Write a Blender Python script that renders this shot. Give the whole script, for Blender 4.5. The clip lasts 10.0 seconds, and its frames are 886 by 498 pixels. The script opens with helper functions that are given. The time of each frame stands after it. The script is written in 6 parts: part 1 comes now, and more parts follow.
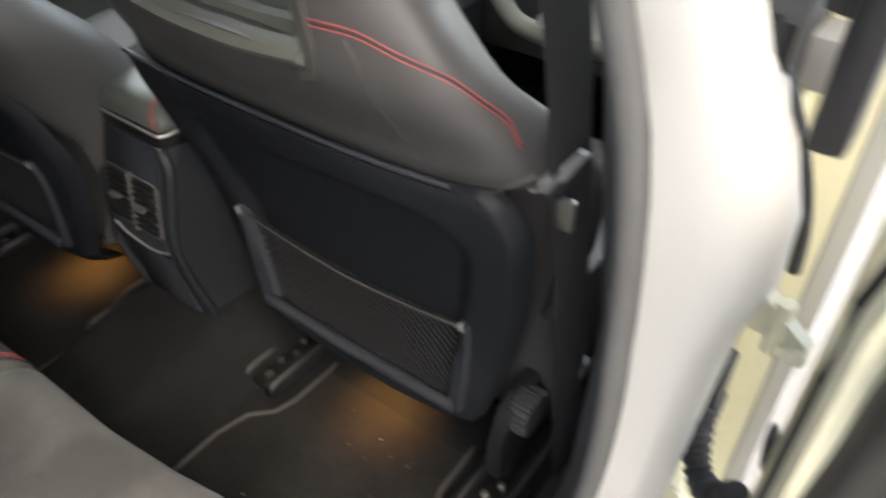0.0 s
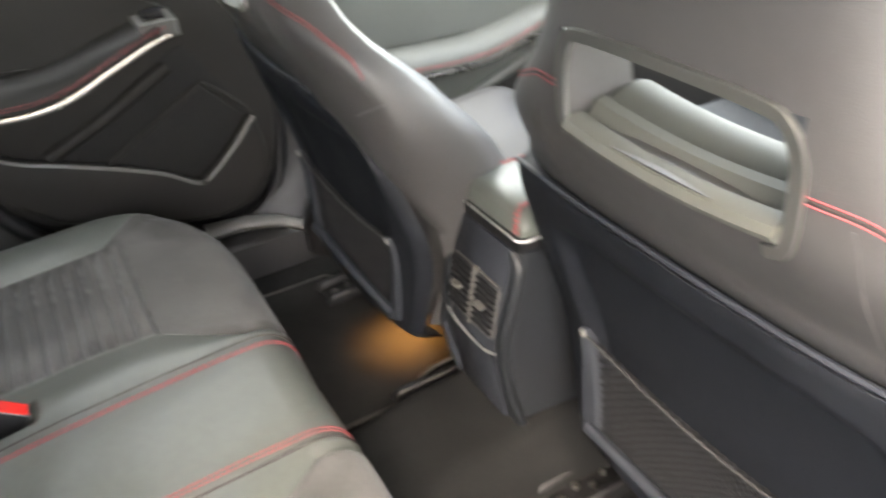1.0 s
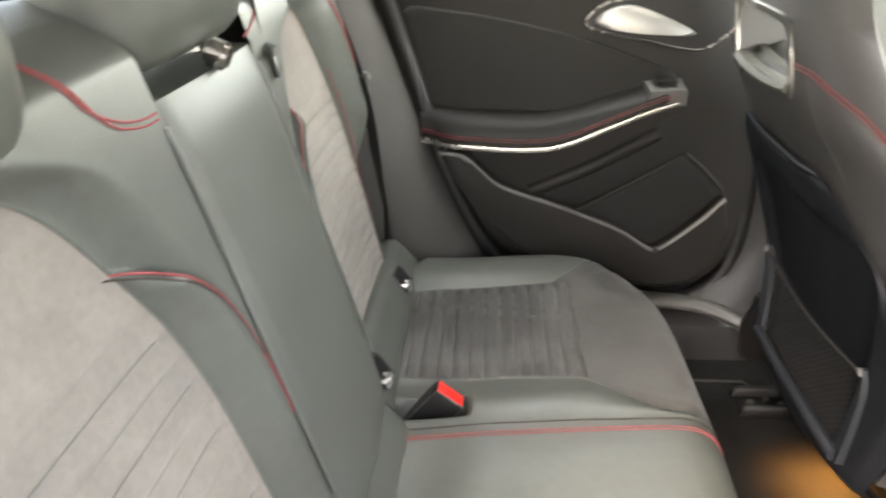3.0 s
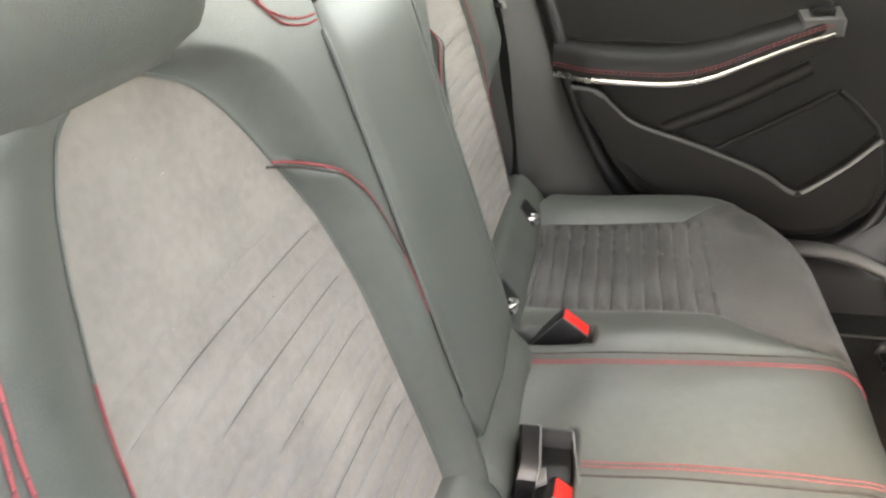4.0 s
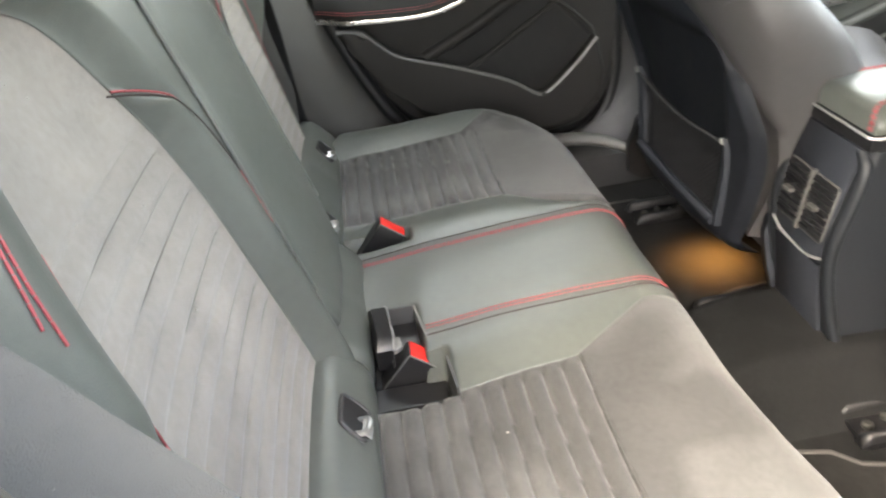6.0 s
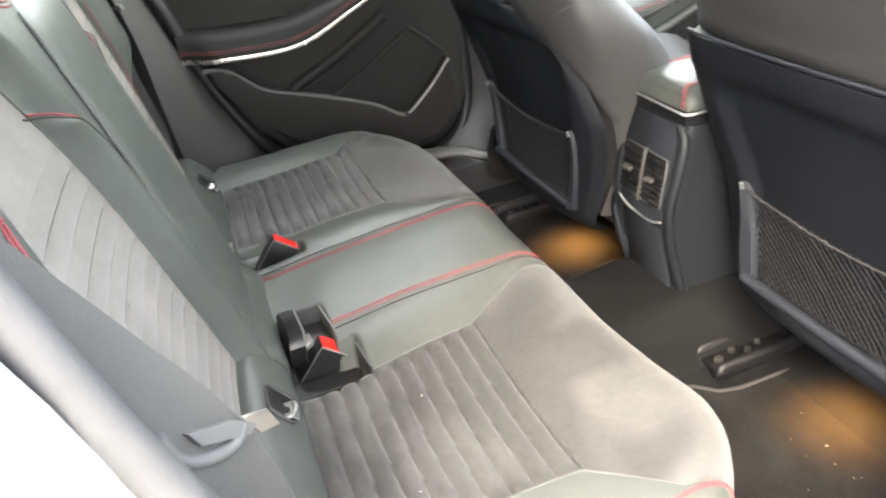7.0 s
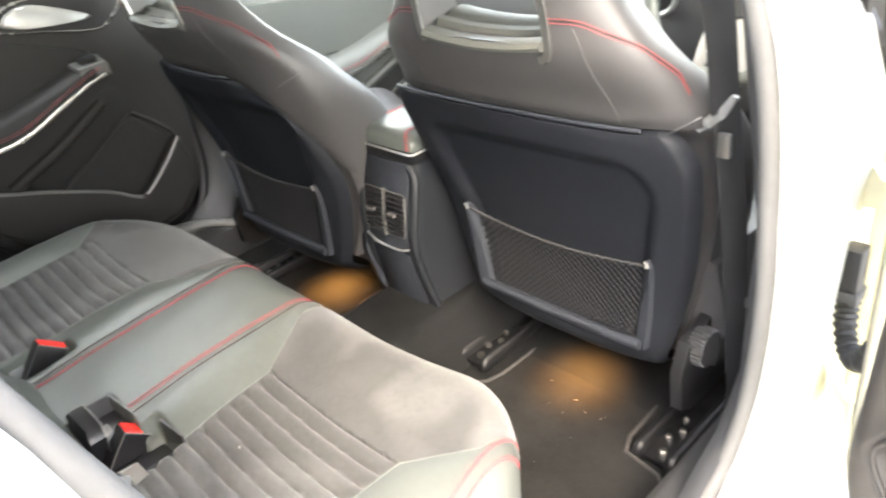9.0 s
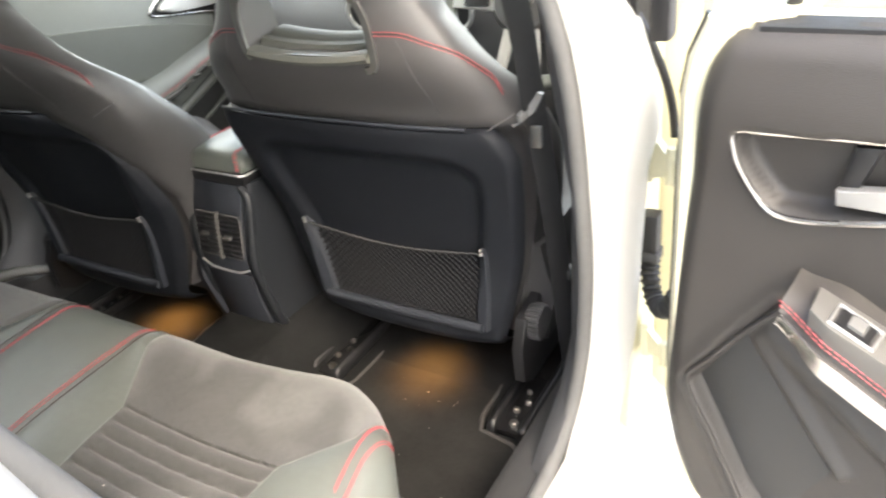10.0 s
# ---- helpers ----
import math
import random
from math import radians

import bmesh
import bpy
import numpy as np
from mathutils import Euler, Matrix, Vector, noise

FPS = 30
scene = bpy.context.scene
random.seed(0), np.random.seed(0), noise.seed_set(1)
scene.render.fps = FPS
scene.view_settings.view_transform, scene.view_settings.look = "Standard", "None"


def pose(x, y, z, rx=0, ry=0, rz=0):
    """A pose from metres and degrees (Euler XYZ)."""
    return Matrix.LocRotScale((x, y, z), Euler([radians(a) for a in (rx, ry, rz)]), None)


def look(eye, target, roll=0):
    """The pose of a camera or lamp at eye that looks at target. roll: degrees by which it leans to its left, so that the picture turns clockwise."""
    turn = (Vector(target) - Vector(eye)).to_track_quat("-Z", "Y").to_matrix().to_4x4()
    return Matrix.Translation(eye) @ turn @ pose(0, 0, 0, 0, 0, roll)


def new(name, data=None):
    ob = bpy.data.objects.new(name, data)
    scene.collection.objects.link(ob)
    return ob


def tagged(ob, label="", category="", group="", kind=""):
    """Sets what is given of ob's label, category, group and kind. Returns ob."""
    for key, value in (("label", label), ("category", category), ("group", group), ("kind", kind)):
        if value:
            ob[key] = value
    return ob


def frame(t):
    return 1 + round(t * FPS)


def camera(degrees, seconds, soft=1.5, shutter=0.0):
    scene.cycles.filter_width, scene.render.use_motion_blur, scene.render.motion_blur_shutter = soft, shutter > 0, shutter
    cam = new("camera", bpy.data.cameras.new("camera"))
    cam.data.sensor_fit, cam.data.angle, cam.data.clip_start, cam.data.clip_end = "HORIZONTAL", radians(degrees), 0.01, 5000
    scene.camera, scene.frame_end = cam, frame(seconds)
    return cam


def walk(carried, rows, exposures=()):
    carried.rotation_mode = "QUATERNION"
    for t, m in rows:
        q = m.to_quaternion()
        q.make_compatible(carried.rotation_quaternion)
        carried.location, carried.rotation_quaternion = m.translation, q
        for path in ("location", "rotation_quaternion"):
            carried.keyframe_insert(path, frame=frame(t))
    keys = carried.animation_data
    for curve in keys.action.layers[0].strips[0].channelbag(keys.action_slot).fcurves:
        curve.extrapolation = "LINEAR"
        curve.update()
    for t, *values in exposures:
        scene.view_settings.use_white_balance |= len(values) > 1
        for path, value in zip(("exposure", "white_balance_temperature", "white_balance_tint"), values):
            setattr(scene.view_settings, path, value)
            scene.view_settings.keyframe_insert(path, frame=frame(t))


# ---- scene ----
cam = camera(62.7, 10.0, 2.0, 0.5)
PATH = [
    (0, (0.873, -0.157, 1.249), (-0.056, 1.081, -0.049), -0.4),
    (0.5, (0.775, -0.160, 1.268), (-0.425, 0.917, 0.051), -1.8),
    (1, (0.708, -0.178, 1.266), (-0.763, 0.630, 0.143), -3.3),
    (1.5, (0.669, -0.193, 1.264), (-0.991, 0.320, 0.235), -3.7),
    (2, (0.653, -0.227, 1.260), (-1.110, 0.030, 0.306), -3.5),
    (2.5, (0.657, -0.262, 1.257), (-1.147, -0.200, 0.351), -2.3),
    (3, (0.670, -0.291, 1.245), (-1.137, -0.426, 0.350), -1.4),
    (3.2, (0.671, -0.302, 1.241), (-1.121, -0.518, 0.333), -1.3),
    (4.3, (0.720, -0.311, 1.202), (-0.975, -0.779, 0.208), -4.6),
    (4.5, (0.733, -0.313, 1.201), (-0.958, -0.742, 0.184), -4.8),
    (5, (0.771, -0.319, 1.182), (-0.948, -0.567, 0.148), -5.4),
    (5.5, (0.813, -0.325, 1.193), (-0.901, -0.403, 0.128), -6.9),
    (6.8, (0.944, -0.387, 1.189), (-0.733, 0.039, 0.145), -8.5),
    (7, (0.968, -0.398, 1.192), (-0.702, 0.085, 0.164), -8.7),
    (7.5, (1.007, -0.405, 1.200), (-0.637, 0.212, 0.201), -8.9),
    (8, (1.033, -0.423, 1.223), (-0.568, 0.336, 0.251), -9.0),
    (8.5, (1.057, -0.453, 1.240), (-0.457, 0.465, 0.267), -9.3),
    (9, (1.051, -0.488, 1.244), (-0.302, 0.635, 0.250), -9.0),
    (9.5, (1.054, -0.536, 1.249), (-0.107, 0.781, 0.252), -8.2),
    (10, (1.062, -0.567, 1.248), (0.085, 0.893, 0.252), -7.5),
]
EXPOSURES = [(0.0, 2.25, 6700, 7), (0.5, 3.2, 6750, 8), (1.5, 3.82, 7300, 9), (3.0, 3.92, 7500, 10), (5.0, 3.84, 7250, 8), (7.0, 3.92, 6900, 7), (8.0, 4.1, 6900, 7), (8.6, 4.05, 6900, 7), (9.5, 3.6, 6950, 7), (10.0, 3.2, 6950, 7)]
walk(cam, [(t, look(eye, target, roll)) for t, eye, target, roll in PATH], EXPOSURES)

# ---------------------------------------------------------------- light
world = bpy.data.worlds.new("sky")
scene.world = world
world.use_nodes = True
wn = world.node_tree.nodes
sky = wn.new("ShaderNodeTexSky")
sky.sky_type = "NISHITA"
sky.sun_disc = False
sky.sun_elevation, sky.sun_rotation = radians(50), radians(120)
sky.air_density, sky.dust_density = 1.0, 4.0
wn["Background"].inputs["Strength"].default_value = 0.15
world.node_tree.links.new(sky.outputs["Color"], wn["Background"].inputs["Color"])
sun = new("sun", bpy.data.lights.new("sun", "SUN"))
sun.data.energy, sun.data.angle, sun.data.color = 0.12, radians(40), (1.0, 0.97, 0.92)
sun.matrix_world = look((6, -3.5, 8), (0, 0, 0))


def window_light(name, at, target, w, h, watts):
    """An added area lamp at a window opening that boosts the sky light inside."""
    lamp = new(name, bpy.data.lights.new(name, "AREA"))
    lamp.data.shape, lamp.data.size, lamp.data.size_y, lamp.data.energy = "RECTANGLE", w, h, watts
    lamp.data.color = (0.97, 1.0, 0.97)
    lamp.matrix_world = look(at, target)


window_light("rear_window_light", (-0.70, -0.18, 1.26), (0.2, -0.25, 0.75), 0.60, 0.26, 0.4)
window_light("front_window_light", (-0.70, 0.62, 1.22), (0.1, 0.4, 0.8), 0.60, 0.26, 1.0)
window_light("driver_window_light", (0.70, 0.80, 1.20), (-0.3, 0.2, 0.85), 0.60, 0.24, 0.6)
window_light("windscreen_light", (0.0, 1.15, 1.28), (0.0, 0.2, 0.85), 1.10, 0.40, 1.6)
window_light("tailgate_light", (0.0, -1.05, 1.32), (0.0, 0.0, 0.8), 0.90, 0.25, 0.2)


# ---------------------------------------------------------------- materials
def mat(name, color, rough=0.5, metal=0.0, var=0.15, vscale=6.0, grain=0.0, gscale=400.0, kind="noise",
        sheen=0.0, coat=0.0, spec=0.5, wear=0.0, nap=0.0):
    m = bpy.data.materials.new(name)
    m.use_nodes = True
    nt = m.node_tree
    b = nt.nodes["Principled BSDF"]
    b.inputs["Roughness"].default_value = rough
    b.inputs["Metallic"].default_value = metal
    b.inputs["Specular IOR Level"].default_value = spec
    b.inputs["Sheen Weight"].default_value = sheen
    b.inputs["Sheen Roughness"].default_value = 0.5
    b.inputs["Coat Weight"].default_value = coat
    b.inputs["Coat Roughness"].default_value = 0.06
    tc = nt.nodes.new("ShaderNodeTexCoord")
    n1 = nt.nodes.new("ShaderNodeTexNoise")
    n1.inputs["Scale"].default_value, n1.inputs["Detail"].default_value = vscale, 5.0
    nt.links.new(tc.outputs["Object"], n1.inputs["Vector"])
    n2 = nt.nodes.new("ShaderNodeTexNoise")
    n2.inputs["Scale"].default_value, n2.inputs["Detail"].default_value = vscale * 14, 3.0
    nt.links.new(tc.outputs["Object"], n2.inputs["Vector"])
    add = nt.nodes.new("ShaderNodeMath")
    add.operation = "MULTIPLY_ADD"
    add.inputs[1].default_value = 0.45
    nt.links.new(n2.outputs["Fac"], add.inputs[0])
    nt.links.new(n1.outputs["Fac"], add.inputs[2])
    ramp = nt.nodes.new("ShaderNodeMapRange")
    ramp.inputs["From Min"].default_value, ramp.inputs["From Max"].default_value = 0.45, 1.0
    ramp.inputs["To Min"].default_value, ramp.inputs["To Max"].default_value = 1 - var, 1 + var
    nt.links.new(add.outputs[0], ramp.inputs["Value"])
    mul = nt.nodes.new("ShaderNodeVectorMath")
    mul.operation = "SCALE"
    mul.inputs[0].default_value = color
    nt.links.new(ramp.outputs["Result"], mul.inputs["Scale"])
    tint = mul.outputs["Vector"]
    if nap:
        # brushed nap: broad patches where the pile lies the other way
        pn = nt.nodes.new("ShaderNodeTexNoise")
        pn.inputs["Scale"].default_value, pn.inputs["Detail"].default_value, pn.inputs["Distortion"].default_value = 5.0, 2.0, 0.3
        nt.links.new(tc.outputs["Object"], pn.inputs["Vector"])
        pr = nt.nodes.new("ShaderNodeMapRange")
        pr.inputs["From Min"].default_value, pr.inputs["From Max"].default_value = 0.46, 0.56
        pr.inputs["To Min"].default_value, pr.inputs["To Max"].default_value = 1 - nap, 1 + nap * 0.2
        nt.links.new(pn.outputs["Fac"], pr.inputs["Value"])
        m2 = nt.nodes.new("ShaderNodeVectorMath")
        m2.operation = "SCALE"
        nt.links.new(tint, m2.inputs[0])
        nt.links.new(pr.outputs["Result"], m2.inputs["Scale"])
        tint = m2.outputs["Vector"]
    nt.links.new(tint, b.inputs["Base Color"])
    rr = nt.nodes.new("ShaderNodeMapRange")
    rr.inputs["From Min"].default_value, rr.inputs["From Max"].default_value = 0.45, 1.0
    rr.inputs["To Min"].default_value, rr.inputs["To Max"].default_value = max(0.02, rough - 0.08 - wear), min(1, rough + 0.08 + wear)
    nt.links.new(add.outputs[0], rr.inputs["Value"])
    nt.links.new(rr.outputs["Result"], b.inputs["Roughness"])
    if grain:
        if kind == "leather":
            g = nt.nodes.new("ShaderNodeTexVoronoi")
            g.feature = "DISTANCE_TO_EDGE"
            out = g.outputs["Distance"]
        elif kind == "weave":
            g = nt.nodes.new("ShaderNodeTexWave")
            g.inputs["Distortion"].default_value = 1.0
            out = g.outputs["Fac"]
        else:
            g = nt.nodes.new("ShaderNodeTexNoise")
            g.inputs["Detail"].default_value = 4.0
            out = g.outputs["Fac"]
        g.inputs["Scale"].default_value = gscale
        nt.links.new(tc.outputs["Object"], g.inputs["Vector"])
        bump = nt.nodes.new("ShaderNodeBump")
        bump.inputs["Strength"].default_value = grain
        bump.inputs["Distance"].default_value = 0.002
        nt.links.new(out, bump.inputs["Height"])
        nt.links.new(bump.outputs["Normal"], b.inputs["Normal"])
    return m


LEATHER = mat("leather", (0.090, 0.097, 0.088), 0.40, var=0.16, grain=0.13, gscale=450, kind="leather", spec=0.48)
LEATHER_SOFT = mat("front_seat_leather", (0.052, 0.050, 0.050), 0.45, var=0.14, grain=0.16, gscale=450, kind="leather", spec=0.55)
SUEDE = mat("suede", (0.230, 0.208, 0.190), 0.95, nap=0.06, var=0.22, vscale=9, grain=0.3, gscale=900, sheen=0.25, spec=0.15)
# Cushion copy of the suede; base darkened to offset the stronger light there.
SUEDE_DARK = mat("suede_cushion_dimmed", (0.082, 0.081, 0.078), 0.95, nap=0.32, var=0.22, vscale=9, grain=0.3, gscale=900, sheen=0.2, spec=0.15)
PLASTIC = mat("dark_plastic", (0.036, 0.036, 0.037), 0.5, var=0.1, grain=0.2, gscale=700)
SHELL = mat("shell_plastic", (0.025, 0.028, 0.0345), 0.5, var=0.12, grain=0.2, gscale=800, spec=0.28)
# Closed doors' trim; base lowered to carry the shade on the far side.
TRIM = mat("soft_trim_shaded", (0.020, 0.0186, 0.0175), 0.55, var=0.1, grain=0.25, gscale=500, kind="leather", spec=0.32)
BLACK = mat("black_plastic", (0.010, 0.010, 0.011), 0.4, var=0.2, grain=0.15, gscale=500)
GRILLE = mat("speaker_cloth", (0.010, 0.010, 0.010), 0.7, var=0.1, grain=0.6, gscale=900)
RUBBER_DARK = mat("boot_rubber", (0.014, 0.014, 0.014), 0.6, var=0.2, grain=0.2, gscale=300)
# Open-door copies of trim and speaker cloth, paler for the daylight there.
DOORTRIM = mat("open_door_trim_lit", (0.035, 0.032, 0.0295), 0.55, var=0.10, grain=0.25, gscale=500, kind="leather")
SPEAKER = mat("open_door_speaker_lit", (0.032, 0.032, 0.031), 0.6, var=0.1, grain=0.5, gscale=900)
# Rubber grey raised for the strong daylight on the near door seal.
RUBBER = mat("rubber", (0.075, 0.075, 0.075), 0.75, var=0.2, grain=0.2, gscale=300)
CARPET = mat("carpet", (0.0135, 0.0138, 0.0140), 0.97, var=0.35, vscale=12, grain=0.9, gscale=700, spec=0.1)
MAT = mat("floor_mat_pile", (0.0180, 0.0175, 0.0170), 0.97, var=0.35, vscale=10, grain=0.9, gscale=600, spec=0.1)
BINDING = mat("mat_binding", (0.055, 0.052, 0.05), 0.8, grain=0.5, gscale=300, kind="weave")
WHITE = mat("white_paint", (0.40, 0.397, 0.375), 0.48, var=0.02, coat=0.25)
CREAM = mat("door_edge_paint", (0.62, 0.59, 0.42), 0.4, var=0.08, coat=0.3)
CHROME = mat("satin_chrome", (0.58, 0.56, 0.54), 0.26, metal=1.0, var=0.05)
SILVER = mat("silver_plastic", (0.42, 0.42, 0.41), 0.38, metal=0.6, var=0.06)
STEEL = mat("steel", (0.45, 0.44, 0.42), 0.35, metal=1.0, var=0.2)
RED = mat("red_thread", (0.32, 0.066, 0.072), 0.7, var=0.15, grain=0.3, gscale=800)
REDP = mat("red_plastic", (0.75, 0.025, 0.02), 0.4, var=0.05)
WEB = mat("belt_webbing", (0.085, 0.083, 0.078), 0.7, var=0.12, grain=0.4, gscale=900)
WEB_DARK = mat("dark_belt_webbing", (0.022, 0.022, 0.023), 0.7, var=0.12, grain=0.4, gscale=900)
# Insert base lowered for far-side shade, like the closed doors' trim.
INSERT = mat("door_insert_shaded", (0.014, 0.0136, 0.013), 0.5, var=0.1, grain=0.25, gscale=450, kind="leather", spec=0.32)
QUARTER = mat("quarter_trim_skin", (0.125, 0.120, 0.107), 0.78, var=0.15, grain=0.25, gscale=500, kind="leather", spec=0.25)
# Mid-grey plastic; also paints the light caught on the door moulding edge.
GREY2 = mat("grey_plastic_lit_edge", (0.095, 0.092, 0.086), 0.4, var=0.1)
CORD = mat("net_edge_cord", (0.035, 0.035, 0.036), 0.7, var=0.2)
CONSOLE = mat("console_plastic", (0.014, 0.016, 0.019), 0.42, var=0.08, grain=0.15, gscale=800)
PADM = mat("armrest_leather", (0.095, 0.104, 0.093), 0.4, var=0.08, grain=0.2, gscale=450, kind="leather")
SEAMDARK = mat("dark_seam_thread", (0.030, 0.020, 0.018), 0.7)
# Paler grey-green copy of the door trim; window light is in the colour.
TRIM2 = mat("trim_window_lit", (0.072, 0.075, 0.068), 0.5, var=0.1, grain=0.25, gscale=500, kind="leather")
SUEDE_SEAM = mat("suede_seam", (0.140, 0.129, 0.116), 0.95, var=0.2, spec=0.1)
CRUMB = mat("crumb", (0.36, 0.34, 0.30), 0.9, var=0.2)
GREYL = mat("pale_plastic", (0.17, 0.17, 0.165), 0.5, var=0.08)
SLOTM = mat("slot_frame_metal", (0.26, 0.26, 0.25), 0.30, metal=0.85, var=0.08)
LEDGE = mat("slot_ledge_skin", (0.078, 0.080, 0.070), 0.60, var=0.1)
PILLARM = mat("pillar_trim_skin", (0.070, 0.071, 0.075), 0.6, var=0.1, grain=0.2, gscale=600)
# Far-side copy of the quarter trim skin, darkened for the shade there.
QUARTER_SHADED = mat("far_quarter_shaded", (0.066, 0.064, 0.060), 0.6, var=0.12, grain=0.2, gscale=500, kind="leather")
GREY = mat("grey_plastic", (0.125, 0.126, 0.122), 0.5, var=0.1)
NETM = mat("net_cord", (0.014, 0.014, 0.015), 0.9, var=0.2, spec=0.2)
HEAD = mat("headliner", (0.22, 0.215, 0.20), 0.95, var=0.06, grain=0.3, gscale=600)
CONCRETE = mat("concrete", (0.36, 0.35, 0.33), 0.9, var=0.2, vscale=1.5, grain=0.5, gscale=60)

GLASS = bpy.data.materials.new("window_glass")
GLASS.use_nodes = True
gb = GLASS.node_tree.nodes["Principled BSDF"]
gb.inputs["Transmission Weight"].default_value = 1.0
gb.inputs["Roughness"].default_value = 0.0
gb.inputs["IOR"].default_value = 1.45
gb.inputs["Base Color"].default_value = (0.93, 0.97, 0.94, 1)

AMBER = bpy.data.materials.new("amber_glow")
AMBER.use_nodes = True
ab = AMBER.node_tree.nodes["Principled BSDF"]
ab.inputs["Emission Color"].default_value = (1.0, 0.42, 0.08, 1)
ab.inputs["Emission Strength"].default_value = 3.0


# ---------------------------------------------------------------- mesh helpers
def thing(name, label, category, group="", kind="", at=(0, 0, 0)):
    ob = new(name)
    ob.location = at
    ob.empty_display_size = 0.05
    return tagged(ob, label, category, group, kind)


def part(name, bm, material, parent=None, label="", smooth=40, normals=True):
    if normals:
        bmesh.ops.recalc_face_normals(bm, faces=bm.faces)
    me = bpy.data.meshes.new(name)
    bm.to_mesh(me)
    bm.free()
    me.materials.append(material)
    for p in me.polygons:
        p.use_smooth = True
    me.set_sharp_from_angle(angle=radians(smooth))
    ob = new(name, me)
    if parent is not None:
        ob.parent = parent
        ob.matrix_parent_inverse = Matrix.Translation(-parent.location)
    if label:
        tagged(ob, label)
    return ob


def V(*a):
    return Vector(a)


def spline(pts, n=8, closed=False):
    """A smooth line through pts."""
    P = [Vector(p) for p in pts]
    k = len(P)
    out = []
    for i in range(k if closed else k - 1):
        if closed:
            a, b, c, d = P[i - 1], P[i], P[(i + 1) % k], P[(i + 2) % k]
        else:
            b, c = P[i], P[i + 1]
            a = P[i - 1] if i else b * 2 - c
            d = P[i + 2] if i + 2 < k else c * 2 - b
        for j in range(n):
            t = j / n
            out.append(0.5 * (2 * b + (c - a) * t + (2 * a - 5 * b + 4 * c - d) * t * t + (3 * b - a - 3 * c + d) * t ** 3))
    if not closed:
        out.append(P[-1].copy())
    return out


def rings(bm, sections, close_ring=True, close_path=False, cap=True):
    vs = [[bm.verts.new(p) for p in s] for s in sections]
    n = len(vs[0])
    m = len(vs)
    for i in range(m if close_path else m - 1):
        a, b = vs[i], vs[(i + 1) % m]
        for j in range(n if close_ring else n - 1):
            k = (j + 1) % n
            bm.faces.new((a[j], a[k], b[k], b[j]))
    if cap and not close_path and close_ring:
        bm.faces.new(vs[0][::-1])
        bm.faces.new(vs[-1])
    return bm


def sweep(pts, section, up=(0, 0, 1), closed=False, bm=None):
    """A section, a list of (side, up) offsets or a function of the share along, carried along a line."""
    bm = bm or bmesh.new()
    P = [Vector(p) for p in pts]
    up = Vector(up)
    secs = []
    n = len(P)
    for i, p in enumerate(P):
        if closed:
            d = P[(i + 1) % n] - P[i - 1]
        else:
            d = P[min(i + 1, n - 1)] - P[max(i - 1, 0)]
        d.normalize()
        s = d.cross(up)
        if s.length < 1e-4:
            s = d.cross(Vector((1, 0, 0)))
        s.normalize()
        u = s.cross(d)
        sec = section(i / max(1, n - 1)) if callable(section) else section
        secs.append([p + s * a + u * b for a, b in sec])
    return rings(bm, secs, close_path=closed)


def circle(r, n=8, rz=None):
    rz = rz or r
    return [(r * math.cos(2 * math.pi * i / n), rz * math.sin(2 * math.pi * i / n)) for i in range(n)]


def tube(pts, r, n=8, closed=False, up=(0, 0, 1), bm=None):
    return sweep(pts, circle(r, n), up, closed, bm)


def strap(pts, width, thick, side):
    """A band along pts whose width lies along side."""
    bm = bmesh.new()
    side = Vector(side).normalized()
    secs = []
    P = [Vector(p) for p in pts]
    for i, p in enumerate(P):
        d = (P[min(i + 1, len(P) - 1)] - P[max(i - 1, 0)]).normalized()
        s = (side - d * side.dot(d)).normalized()
        u = s.cross(d)
        w, h = width / 2, thick / 2
        secs.append([p + s * w * a + u * h * b for a, b in ((-1, -0.6), (-0.92, -1), (0.92, -1), (1, -0.6), (1, 0.6), (0.92, 1), (-0.92, 1), (-1, 0.6))])
    return rings(bm, secs)


def stitches(bm, pts, r=0.0012, dash=0.006, gap=0.0022):
    """A row of short thread stitches along a line."""
    P = [Vector(p) for p in pts]
    L = 0.0
    seg = []
    for a, b in zip(P, P[1:]):
        seg.append((L, a, b, (b - a).length))
        L += (b - a).length
    def at(s):
        for l, a, b, d in seg:
            if s <= l + d and d > 0:
                return a.lerp(b, max(0, (s - l) / d))
        return seg[-1][2]
    s = 0.0
    while s + dash < L:
        tube([at(s), at(s + dash * 0.5), at(s + dash)], r, 5, bm=bm)
        s += dash + gap
    return bm


def slab(outline, thick, bevel=0.004, segs=2):
    """A plate with the given outline (points in space, one plane) and thickness along its normal (a vector)."""
    bm = bmesh.new()
    t = Vector(thick)
    lo = [bm.verts.new(Vector(p)) for p in outline]
    hi = [bm.verts.new(Vector(p) + t) for p in outline]
    n = len(lo)
    bm.faces.new(lo[::-1])
    top = bm.faces.new(hi)
    for i in range(n):
        bm.faces.new((lo[i], lo[(i + 1) % n], hi[(i + 1) % n], hi[i]))
    if bevel:
        es = [e for e in bm.edges if all(v in hi for v in e.verts)]
        bmesh.ops.bevel(bm, geom=es, offset=bevel, segments=segs, affect="EDGES", profile=0.6)
    return bm


